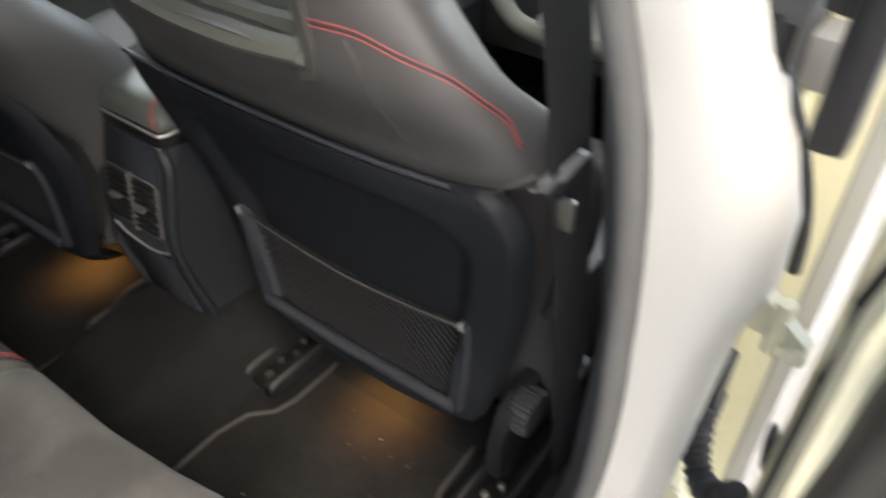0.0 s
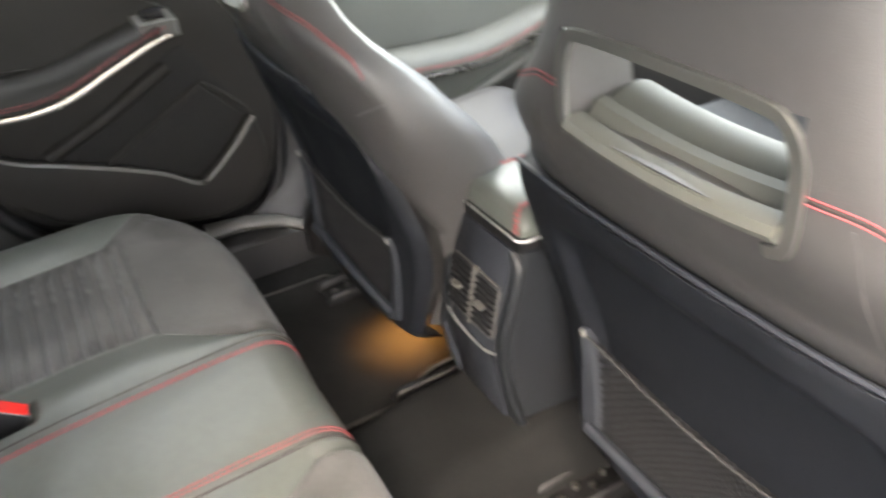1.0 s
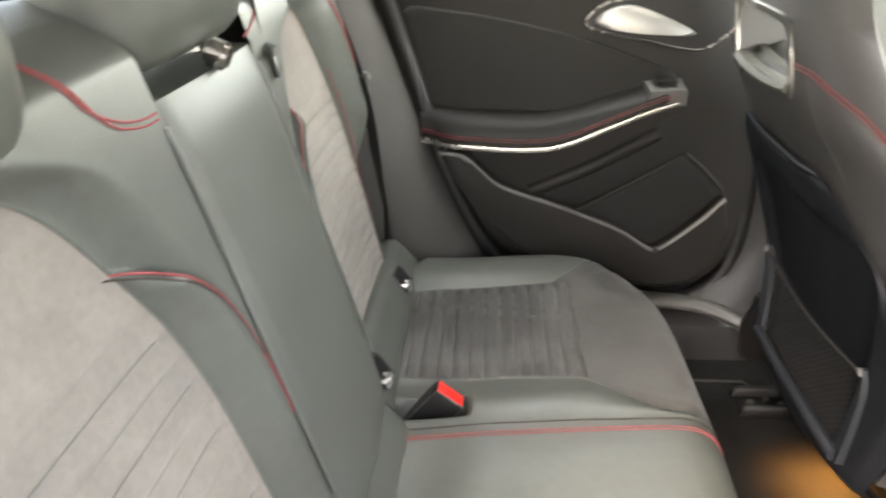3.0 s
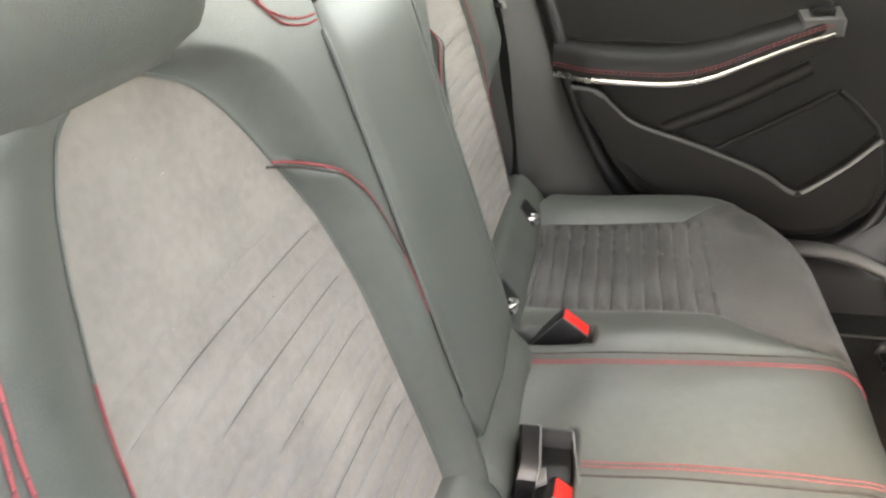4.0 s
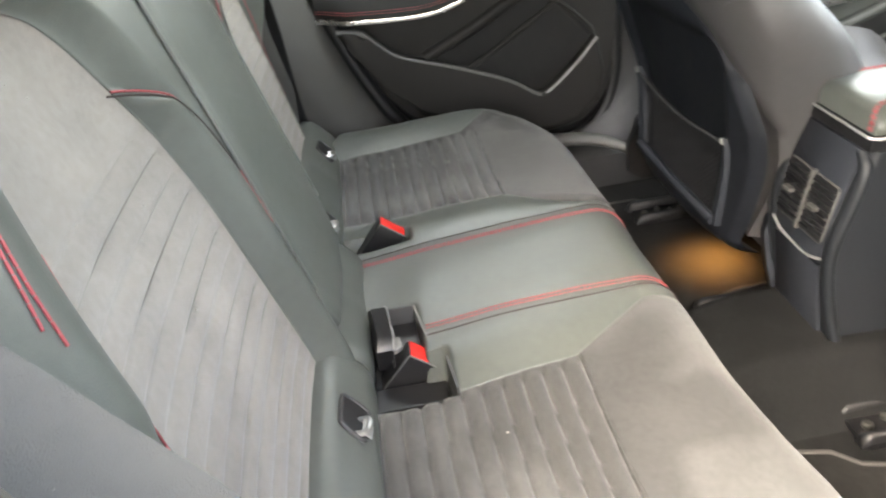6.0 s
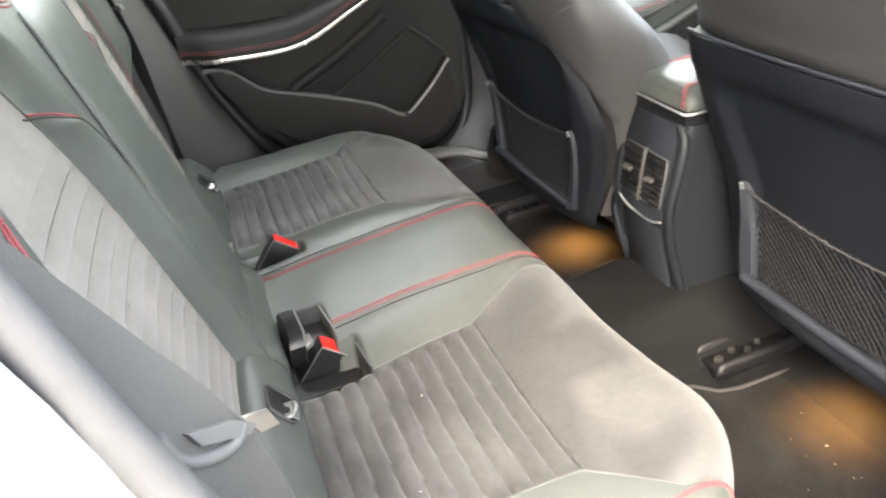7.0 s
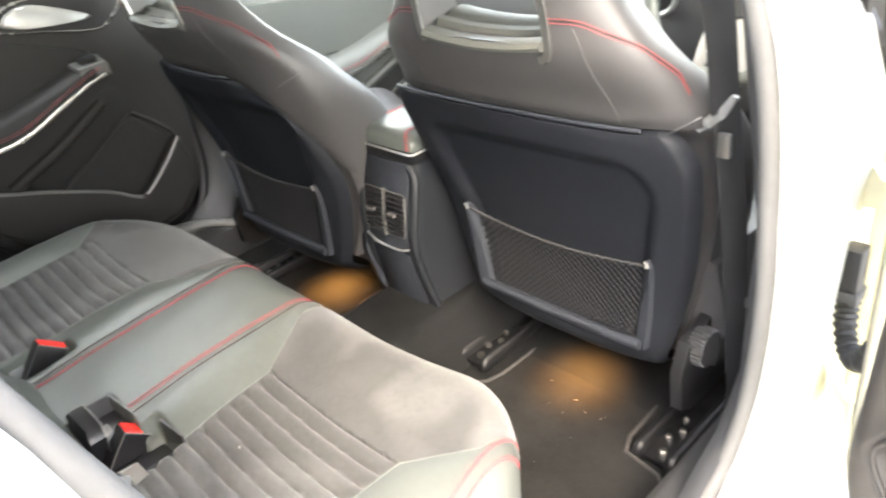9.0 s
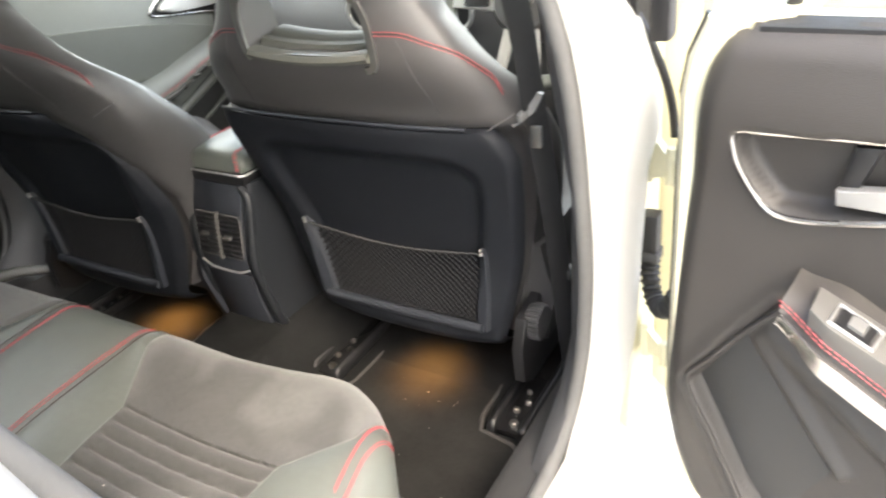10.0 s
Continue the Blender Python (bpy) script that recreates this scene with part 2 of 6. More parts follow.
def box(lo, hi, bevel=0.004, segs=2, bm=None):
    b2 = bmesh.new()
    bmesh.ops.create_cube(b2, size=1)
    for v in b2.verts:
        v.co = Vector([lo[i] + (v.co[i] + 0.5) * (hi[i] - lo[i]) for i in range(3)])
    if bevel:
        bmesh.ops.bevel(b2, geom=b2.edges[:], offset=bevel, segments=segs, affect="EDGES", profile=0.6)
    return b2


def moved(bm, m):
    bm.transform(m)
    return bm


def disc(r, h, n=32, bevel=0.003):
    bm = bmesh.new()
    bmesh.ops.create_cone(bm, cap_ends=True, segments=n, radius1=r, radius2=r, depth=h)
    if bevel:
        bmesh.ops.bevel(bm, geom=[e for e in bm.edges if len(e.link_faces) == 2 and any(len(f.verts) > 4 for f in e.link_faces)], offset=bevel, segments=2, affect="EDGES")
    return bm


def lerp_table(table, x):
    """Smooth look-up in rows of (x, value)."""
    if x <= table[0][0]:
        return table[0][1]
    for (a, u), (b, v) in zip(table, table[1:]):
        if x <= b:
            t = (x - a) / (b - a)
            return u + (v - u) * t
    return table[-1][1]


def soft(t):
    t = min(1, max(0, t))
    return t * t * (3 - 2 * t)


# ---------------------------------------------------------------- ground and car shell
bm = bmesh.new()
bmesh.ops.create_grid(bm, x_segments=8, y_segments=8, size=150)
ground = part("ground", bm, CONCRETE)
tagged(ground, "pale grey concrete yard ground", "ground", kind="structure")


def floor_z(x, y):
    """The carpeted floor pan: two wells, a tunnel hump, and the rise to the sills."""
    a = abs(x)
    z = 0.285
    z += (0.085 + 0.030 * soft((y - 0.08) / 0.14)) * soft((0.155 - a) / 0.07)
    z += 0.115 * soft((a - 0.63) / 0.06)
    z += 0.02 * soft((y - 0.28) / 0.2)
    return z


bm = bmesh.new()
nx, ny = 90, 60
rows = []
for j in range(ny + 1):
    y = -0.55 + 2.0 * j / ny
    rows.append([V(-0.74 + 1.48 * i / nx, y, floor_z(-0.74 + 1.48 * i / nx, y)) for i in range(nx + 1)])
rings(bm, rows, close_ring=False)
floor = part("floor", bm, CARPET, normals=False)
tagged(floor, "black carpeted car floor with a central tunnel hump", "floor", kind="structure")

underbody = part("underbody", box((-0.78, -0.9, 0.18), (0.78, 2.2, 0.262), 0.02), BLACK)
tagged(underbody, "dark underbody of the car", "underbody", kind="structure")

roof = part("ceiling", box((-0.62, -1.0, 1.435), (0.62, 0.95, 1.465), 0.012), HEAD)
tagged(roof, "pale grey cloth headliner of the car roof", "ceiling", kind="structure")
roof_skin = part("roof_skin", box((-0.66, -1.1, 1.469), (0.66, 1.0, 1.485), 0.007), WHITE)
tagged(roof_skin, "white painted car roof panel", "roof", kind="structure")

# rear bulkhead behind the bench, and the dashboard end of the cabin
rear_wall = part("wall_rear", box((-0.74, -0.86, 0.26), (0.74, -0.80, 1.16), 0.01), PLASTIC)
tagged(rear_wall, "dark plastic bulkhead behind the rear bench", "wall", kind="structure")
parcel = part("parcel_shelf", box((-0.66, -1.05, 1.12), (0.66, -0.80, 1.15), 0.01), CARPET)
tagged(parcel, "dark fabric parcel shelf behind the rear bench", "shelf", kind="structure")
firewall = part("wall_front", box((-0.76, 1.42, 0.26), (0.76, 1.50, 1.02), 0.01), BLACK)
tagged(firewall, "black bulkhead ahead of the dashboard", "wall", kind="structure")


def dashboard():
    t = thing("dashboard", "black soft-touch dashboard with round air vents", "dashboard", at=(0, 1.2, 0.7))
    prof = [(1.02, 0.62), (1.00, 0.74), (1.03, 0.88), (1.10, 0.96), (1.25, 1.00), (1.44, 1.00), (1.44, 0.6)]
    b = bmesh.new()
    rings(b, [[V(x, y, z) for y, z in spl] for x in (-0.72, -0.3, 0.3, 0.72) for spl in [prof]])
    part("body", b, PLASTIC, t, smooth=50)
    for x in (0.14, 0.60, -0.14, -0.60):
        b = bmesh.new()
        c = V(x, 1.005, 0.87)
        tube([c + V(0.045 * math.cos(a), -0.006, 0.045 * math.sin(a)) for a in [2 * math.pi * i / 28 for i in range(28)]], 0.006, 8, True, (0, 1, 0), b)
        vent = part("air_vent", b, SILVER, t, "round vent with a satin silver ring")
        b = disc(0.042, 0.012)
        part("vent_core", moved(b, Matrix.Translation(c) @ pose(0, 0, 0, 90)), BLACK, vent)
    b = box((-0.11, 0.985, 0.68), (0.09, 1.005, 0.80), 0.006)
    part("control_panel", b, BLACK, t)
    for i in range(5):
        b = box((-0.095 + 0.036 * i, 0.976, 0.725), (-0.068 + 0.036 * i, 0.987, 0.738), 0.002)
        part("button", b, SILVER, t)
    b = box((-0.12, 0.99, 0.90), (0.10, 1.002, 1.03), 0.006)
    part("screen", b, BLACK, t)
    return t


def steering_wheel():
    c = V(0.375, 0.90, 0.915)
    t = thing("steering_wheel", "three-spoke steering wheel with silver spokes", "steering wheel", at=c)
    m = Matrix.Translation(c) @ pose(0, 0, 0, -24)
    R = 0.185
    ring = [V(R * math.cos(a), 0, R * (math.sin(a) if math.sin(a) > -0.86 else -0.86 - 0.06 * (abs(math.sin(a)) - 0.86) / 0.14)) for a in [2 * math.pi * i / 64 for i in range(64)]]
    part("rim", moved(tube(ring, 0.0165, 10, True, (0, 1, 0)), m), LEATHER, t)
    b = bmesh.new()
    hub = [V(0.075 * math.cos(a), 0, 0.068 * math.sin(a)) for a in [2 * math.pi * i / 32 for i in range(32)]]
    rings(b, [[p + V(0, 0.03, 0) for p in hub], [p * 1.04 + V(0, 0.0, 0) for p in hub], [p * 0.9 + V(0, -0.018, 0) for p in hub], [p * 0.4 + V(0, -0.026, 0) for p in hub]])
    part("hub", moved(b, m), PLASTIC, t)
    b = bmesh.new()
    tube([V(0.026 * math.cos(a), -0.028, 0.026 * math.sin(a)) for a in [2 * math.pi * i / 24 for i in range(24)]], 0.004, 6, True, (0, 1, 0), b)
    part("badge_ring", moved(b, m), CHROME, t)
    part("badge_disc", moved(disc(0.024, 0.006), m @ Matrix.Translation((0, -0.026, 0)) @ pose(0, 0, 0, 90)), SILVER, t)
    for sx in (-1, 1):
        b = slab([V(sx * 0.065, 0.0, 0.028), V(sx * 0.172, 0.0, 0.022), V(sx * 0.172, 0.0, -0.012), V(sx * 0.065, 0.0, -0.020)], (0, -0.014, 0), 0.004)
        part("spoke", moved(b, m), SILVER, t)
        b = box((sx * 0.11 - 0.03, -0.02, -0.012), (sx * 0.11 + 0.03, -0.012, 0.02), 0.003)
        part("spoke_buttons", moved(b, m), BLACK, t)
        b = slab([V(sx * 0.012, 0.0, -0.06), V(sx * 0.040, 0.0, -0.055), V(sx * 0.055, 0.0, -0.158), V(sx * 0.032, 0.0, -0.162)], (0, -0.012, 0), 0.004)
        part("spoke", moved(b, m), SILVER, t)
    part("column", moved(tube([V(0, 0.01, 0), V(0, 0.2, -0.02)], 0.05, 16), m), BLACK, t)
    for sx in (-1, 1):
        part("stalk", moved(tube([V(sx * 0.05, 0.05, 0.02), V(sx * 0.16, 0.045, 0.03)], 0.008, 8), m), BLACK, t)
    return t


dashboard()
steering_wheel()


# ---------------------------------------------------------------- doors
def door(side, place, y_hinge, style, label, name):
    """A car door. place(d, n, z): d metres back from the hinge edge, n inward from the trim plane, z up.
    style 'rear' or 'front' sets the outline. Heights and lengths come from the closed rear door."""
    # door_2 takes the trim whose colour carries the window light.
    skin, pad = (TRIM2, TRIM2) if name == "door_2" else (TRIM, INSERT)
    t = thing(name, label, "car door", kind="structure", at=place(0.3, 0, 0.5))

    def pl(rows, n=0.0):
        return [place(y_hinge - y, n, z) for y, z in rows]
    nrm = lambda k: place(0, k, 0) - place(0, 0, 0)
    rear = style == "rear"
    if rear:
        outer = [(0.250, 0.36), (0.250, 1.10), (-0.50, 1.13), (-0.68, 1.13), (-0.62, 0.86), (-0.48, 0.62), (-0.36, 0.44), (-0.25, 0.36)]
        trim = [(-0.56, 1.14), (-0.52, 1.06), (-0.47, 0.92), (-0.41, 0.77), (-0.34, 0.64), (-0.26, 0.555), (-0.14, 0.50), (0.06, 0.468), (0.14, 0.484), (0.186, 0.525), (0.209, 0.584), (0.217, 0.706), (0.215, 0.847), (0.213, 0.97), (0.202, 1.05), (0.169, 1.11), (0.10, 1.135), (-0.30, 1.14)]
    else:
        back = 0.44 if name == "door_3" else 0.30
        outer = [(1.28, 0.36), (1.28, 0.98), (0.9, 1.04), (back, 1.08), (back, 0.36)]
        trim = [(0.325, 1.07), (0.325, 0.60), (0.36, 0.50), (0.50, 0.46), (1.0, 0.46), (1.22, 0.52), (1.25, 0.7), (1.22, 0.96), (0.9, 1.02)]
    part("skin", slab(pl(outer, -0.12), nrm(0.02), 0.006), WHITE, t, "white painted outer skin")
    # On doors 1 and 2 the painted edge is black, for shade in the gap.
    part("shut_face", slab(pl(outer, -0.10), nrm(0.058), 0.008), CREAM if name == "door_3" else BLACK, t, "cream-white painted door edge" if name == "door_3" else "door edge blackened for the shaded shut gap")
    part("trim_panel", slab(pl(trim, -0.045), nrm(0.045), 0.012, 3), skin, t, "dark brown-grey moulded trim panel")
    b = tube(pl(spline([(y, z, 0) for y, z in trim], 4) and [(p.x, p.y) for p in spline([(y, z, 0) for y, z in trim], 4)], -0.03), 0.009, 6)
    part("door_seal", b, BLACK, t)
    sh = 0.0 if rear else 0.72

    def S(rows):
        return [(y + (sh if rear else sh + 0.0), z - (0.0 if rear else 0.075)) for y, z in rows]
    if not rear:
        def S(rows):
            return [(0.36 + (y + 0.40) * 1.38 + 0.06, z - 0.115) for y, z in rows]
    sm = lambda rows, n=5, closed=True: [(p.x, p.y) for p in spline([(y, z, 0) for y, z in rows], n, closed)]
    # padded insert
    ins = S([(-0.455, 1.045), (-0.44, 0.95), (-0.415, 0.875), (-0.30, 0.868), (-0.19, 0.862), (-0.13, 0.850), (-0.06, 0.872), (0.02, 0.905), (0.045, 0.925), (-0.02, 0.955), (-0.12, 0.99), (-0.26, 1.025), (-0.38, 1.045)])
    part("padded_insert", slab(pl(sm(ins, 4), 0.001), nrm(0.006), 0.004, 3), pad, t, "dark padded leatherette insert")
    # Black tube stands in for the shaded groove round the insert.
    part("insert_edge", tube(pl(sm(ins, 4), 0.001), 0.0034, 6, True, nrm(1)), BLACK if name != "door_2" else pad, t)
    # armrest: a long bulge that rises to the front
    low = S([(-0.43, 0.815), (-0.33, 0.806), (-0.22, 0.801), (-0.15, 0.812), (-0.07, 0.845), (0.00, 0.874), (0.045, 0.888)])
    L = [(p.x, p.y) for p in spline([(y, z, 0) for y, z in low], 6)]
    b = bmesh.new()
    secs = []
    for i, (y, z) in enumerate(L):
        s = i / (len(L) - 1)
        h = 0.050 - 0.018 * soft((s - 0.4) / 0.5)
        dpt = 0.058 * (0.55 + 0.45 * soft(s / 0.12)) * (1 - 0.25 * soft((s - 0.9) / 0.1))
        secs.append([place(y_hinge - y, n, z + k) for n, k in ((0.0, -0.012), (dpt * 0.7, -0.006), (dpt, 0.004), (dpt, 0.016), (dpt * 0.9, h * 0.7), (dpt * 0.55, h), (0.0, h + 0.006))])
    rings(b, secs)
    arm = part("armrest", b, pad, t, "leather armrest with red stitching", smooth=60)
    b = sweep([place(y_hinge - y, 0.056 * (0.55 + 0.45 * soft(i / (len(L) - 1) / 0.12)) + 0.004, z - 0.003) for i, (y, z) in enumerate(L)],
              [(-0.003, -0.004), (0.003, -0.004), (0.004, 0.0), (0.003, 0.005), (-0.003, 0.005)], up=(0, 0, 1))
    part("chrome_strip", b, CHROME, arm, "bright chrome strip")
    b = bmesh.new()
    for k in (0.013, 0.018):
        stitches(b, [place(y_hinge - y, 0.0605 * (0.55 + 0.45 * soft(i / (len(L) - 1) / 0.12)), z + k) for i, (y, z) in enumerate(L)], 0.0007)
    part("red_stitching", b, RED, arm)
    # lever end of the armrest with the window switch
    ey, ez = L[-1]
    b = slab([place(y_hinge - (ey - 0.055), 0.012, ez + 0.03), place(y_hinge - (ey - 0.05), 0.054, ez + 0.020), place(y_hinge - (ey + 0.012), 0.050, ez + 0.022), place(y_hinge - (ey + 0.022), 0.03, ez + 0.014), place(y_hinge - (ey + 0.012), 0.006, ez + 0.034)], (0, 0, -0.030), 0.006, 3)
    sw = part("switch_plate", b, GREY, t, "grey window switch plate")
    b = slab([place(y_hinge - (ey - 0.040), 0.022, ez + 0.031), place(y_hinge - (ey - 0.038), 0.046, ez + 0.029), place(y_hinge - (ey - 0.002), 0.042, ez + 0.029), place(y_hinge - (ey - 0.002), 0.020, ez + 0.033)], (0, 0, 0.008), 0.003)
    part("window_switch", b, BLACK, sw)
    # handle with its chrome surround
    ring = S([(-0.125, 1.022), (-0.085, 1.058), (0.02, 1.066), (0.12, 1.062), (0.165, 1.055), (0.155, 1.025), (0.115, 0.985), (0.075, 0.972), (-0.02, 0.992), (-0.09, 1.006)])
    # Black plate, slightly proud, draws the shaded hollow behind the door pull.
    part("handle_shade_plate", slab(pl(sm(ring, 4), -0.012), nrm(0.015), 0), BLACK, t)
    part("handle_surround", tube(pl(sm(ring, 3), 0.004), 0.0028, 8, True, nrm(1)), CHROME, t, "chrome ring round the door pull")
    lv = S([(-0.105, 1.022), (-0.08, 1.048), (-0.03, 1.05), (0.06, 1.012), (0.062, 1.0), (-0.04, 1.006)])
    part("handle_lever", slab(pl(sm(lv, 4), 0.003), nrm(0.016), 0.006, 3), SILVER, t, "satin silver door lever")
    # lower moulding, its upper edge coloured paler as window-lit, and the speaker behind the diagonal ribs
    edge = S([(-0.395, 0.785), (-0.345, 0.775), (-0.315, 0.748), (-0.27, 0.712), (-0.16, 0.672), (-0.04, 0.622), (0.025, 0.580), (0.055, 0.585), (0.12, 0.640), (0.165, 0.690)])
    E2 = sm(edge, 5, False)
    bot = S([(0.18, 0.62), (0.175, 0.56), (0.12, 0.505), (0.05, 0.492), (-0.12, 0.522), (-0.24, 0.580), (-0.32, 0.665), (-0.375, 0.745)])
    part("lower_moulding", slab(pl(E2 + bot, 0.0), nrm(0.040), 0.013, 4), skin, t, "dark moulded door pocket")
    # Paler tube paints the highlight along the moulding's upper edge.
    part("moulding_edge", tube(pl(E2, 0.034), 0.0062, 8), GREY2, t)
    gr = S([(0.078, 0.770), (0.150, 0.688), (0.115, 0.648), (0.045, 0.592), (0.02, 0.594), (-0.125, 0.652)])
    if rear:
        part("moulding_edge", tube(pl([(0.165, 0.690), (0.158, 0.706), (0.120, 0.745), (0.083, 0.775)], 0.014), 0.0045, 8), skin, t)
    part("speaker_grille", slab(pl(gr, 0.0), nrm(0.006), 0.002), GRILLE, t, "black cloth speaker grille")
    # Thin dark plate paints the shadow band between armrest and ribs.
    part("recess", slab(pl(sm(S([(-0.215, 0.700), (-0.08, 0.770), (0.045, 0.842), (0.080, 0.830), (0.155, 0.700), (0.150, 0.690), (0.075, 0.772), (-0.10, 0.668)]), 4), -0.004), nrm(0.006), 0.001), GRILLE, t, "dark plate for the shaded band under the armrest")
    for a, mid, c2, r, n in (((-0.130, 0.650), (-0.026, 0.708), (0.080, 0.772), 0.0055, 0.010), ((-0.215, 0.692), (-0.092, 0.747), (0.031, 0.814), 0.0150, -0.002)):
        part("rib", tube(pl(sm(S([a, mid, c2]), 6, False), n), r, 10, False, nrm(1)), skin, t, smooth=70)
    # window sill strip and glass
    if rear:
        part("sill_strip", slab(pl([(0.13, 1.138), (0.12, 1.150), (-0.60, 1.155), (-0.60, 1.140)], -0.05), nrm(0.03), 0.004), RUBBER, t)
        gl = part("window_glass", slab(pl([(0.10, 1.14), (0.00, 1.40), (-0.45, 1.42), (-0.63, 1.15)], -0.075), nrm(0.004), 0), GLASS, t)
        part("window_frame", tube(pl([(0.115, 1.13), (0.09, 1.18), (0.00, 1.41), (-0.45, 1.43), (-0.60, 1.27), (-0.66, 1.13)], -0.07), 0.010, 6, False, nrm(1)), BLACK, t)
    else:
        part("sill_strip", slab(pl([(1.24, 0.965), (1.24, 1.00), (0.32, 1.105), (0.32, 1.065)], -0.05), nrm(0.03), 0.008), RUBBER, t)
        gl = part("window_glass", slab(pl([(1.20, 1.00), (0.75, 1.32), (0.34, 1.37), (0.34, 1.10)], -0.075), nrm(0.004), 0), GLASS, t)
        part("window_frame", tube(pl([(1.25, 0.99), (0.75, 1.335), (0.33, 1.385), (0.325, 1.08)], -0.07), 0.016, 6, False, nrm(1)), BLACK, t)
    gl.visible_shadow = False
    return t


HINGE_LEFT = 0.28
door(-1, lambda d, n, z: V(-0.715 + n, HINGE_LEFT - d, z), HINGE_LEFT, "rear", "closed rear door with dark trim and chrome armrest strip", "door_1")
door(-1, lambda d, n, z: V(-0.725 + n, 1.28 - d, z), 1.28, "front", "closed front door with trim lightened for window light", "door_2")
door(1, lambda d, n, z: V(0.745 - n, 1.28 - d, z), 1.28, "front", "closed front door on the driver's side", "door_3")
OPEN = radians(79)
HX, HY = 0.902, 0.148


def inside_by(x, y, poly):
    """Distance from a point to the edge of a polygon, positive inside."""
    best, odd = 9.0, False
    for (x0, y0), (x1, y1) in zip(poly, poly[1:] + poly[:1]):
        dx, dy = x1 - x0, y1 - y0
        k = max(0.0, min(1.0, ((x - x0) * dx + (y - y0) * dy) / (dx * dx + dy * dy + 1e-12)))
        best = min(best, math.hypot(x - x0 - k * dx, y - y0 - k * dy))
        if (y0 > y) != (y1 > y) and x < x0 + (y - y0) * dx / dy:
            odd = not odd
    return best if odd else -best


def open_rear_door():
    """The door stands wide open: d metres out from its front trim edge, n towards the cabin side, z up."""
    u, w = V(math.sin(OPEN), -math.cos(OPEN), 0), V(-math.cos(OPEN), -math.sin(OPEN), 0)
    P = lambda d, n, z: V(HX, HY, z) + u * d + w * n
    t = thing("door_4", "wide-open rear door with dark trim and red-stitched armrest", "car door", kind="structure", at=P(0.3, 0, 0.5))
    flat = lambda rows, k=5, closed=True: [(p.x, p.y) for p in spline([(a, b, 0) for a, b in rows], k, closed)]
    outline = flat([(-0.021, 0.617), (-0.016, 0.75), (-0.007, 0.882), (0.004, 1.000), (0.017, 1.040), (0.045, 1.060), (0.158, 1.066), (0.40, 1.072), (0.64, 1.076), (0.71, 1.05), (0.68, 0.90), (0.61, 0.72), (0.52, 0.56), (0.42, 0.46), (0.26, 0.405), (0.11, 0.400), (0.035, 0.435), (0.004, 0.490), (-0.014, 0.550)], 4)
    cup = flat([(0.043, 0.966), (0.046, 0.950), (0.052, 0.933), (0.072, 0.904), (0.092, 0.889), (0.13, 0.890), (0.186, 0.902), (0.25, 0.915), (0.30, 0.935), (0.31, 0.960), (0.28, 0.978), (0.173, 0.978), (0.08, 0.972), (0.05, 0.970)], 3)
    pit = [(0.013, 0.640), (0.071, 0.733), (0.110, 0.790), (0.150, 0.800), (0.200, 0.770), (0.26, 0.740), (0.34, 0.705), (0.46, 0.690), (0.50, 0.655), (0.38, 0.520), (0.20, 0.455), (0.120, 0.450), (0.083, 0.501)]
    ridge1 = ((0.071, 0.733), (0.191, 0.570))
    ridge2 = ((0.085, 0.737), (0.300, 0.570))

    def to_line(d, z, line):
        (a, b), (c, e) = line
        k = max(0.0, min(1.0, ((d - a) * (c - a) + (z - b) * (e - b)) / ((c - a) ** 2 + (e - b) ** 2)))
        return math.hypot(d - a - k * (c - a), z - b - k * (e - b)), k

    def relief(d, z):
        n = -0.026 * soft(inside_by(d, z, cup) / 0.010)
        k = inside_by(d, z, pit)
        if k > -0.01:
            n -= 0.022 * soft((k + 0.002) / 0.010)
            for line, h, wd in ((ridge1, 0.014, 0.013), (ridge2, 0.020, 0.020)):
                q, share = to_line(d, z, line)
                n += h * (0.35 + 0.65 * share) * soft(1 - q / wd) * soft(k / 0.02)
        elif k > -0.03:
            n += 0.004 * soft(1 + k / 0.03)
        n += 0.010 * soft(1 - abs(z - 0.99) / 0.09)
        return n
    cols, rows_ = 150, 130
    b = bmesh.new()
    vs = {}
    d0, d1, z0, z1 = -0.03, 0.72, 0.395, 1.085
    for j in range(rows_ + 1):
        for i in range(cols + 1):
            k = (i / cols) ** 1.35
            d, z = d0 + (d1 - d0) * k, z0 + (z1 - z0) * j / rows_
            e = inside_by(d, z, outline)
            if e > -0.004:
                e = max(e, 0.0)
                n = relief(d, z) - 0.030 * (1 - math.sqrt(max(0.0, 1 - max(0.0, 1 - e / 0.026) ** 2)))
                vs[i, j] = b.verts.new(P(d, n, z))
    for j in range(rows_):
        for i in range(cols):
            q = [(i, j), (i + 1, j), (i + 1, j + 1), (i, j + 1)]
            if all(c in vs for c in q):
                b.faces.new([vs[c] for c in q])
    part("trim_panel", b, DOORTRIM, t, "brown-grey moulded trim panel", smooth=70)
    ring = [P(d, 0.004, z) for d, z in cup]
    part("handle_surround", tube(ring, 0.0032, 8, True, w), CHROME, t, "chrome ring round the door pull")
    lever = [(0.141, 0.925), (0.143, 0.909), (0.20, 0.912), (0.26, 0.922), (0.262, 0.936), (0.20, 0.934)]
    part("handle_lever", slab([P(d, -0.012, z) for d, z in lever], w * 0.014, 0.002, 2), SILVER, t, "satin silver door lever")
    part("handle_web", slab([P(d, -0.022, z) for d, z in ((0.150, 0.966), (0.140, 0.925), (0.158, 0.925), (0.172, 0.968))], w * 0.016, 0.003), BLACK, t)
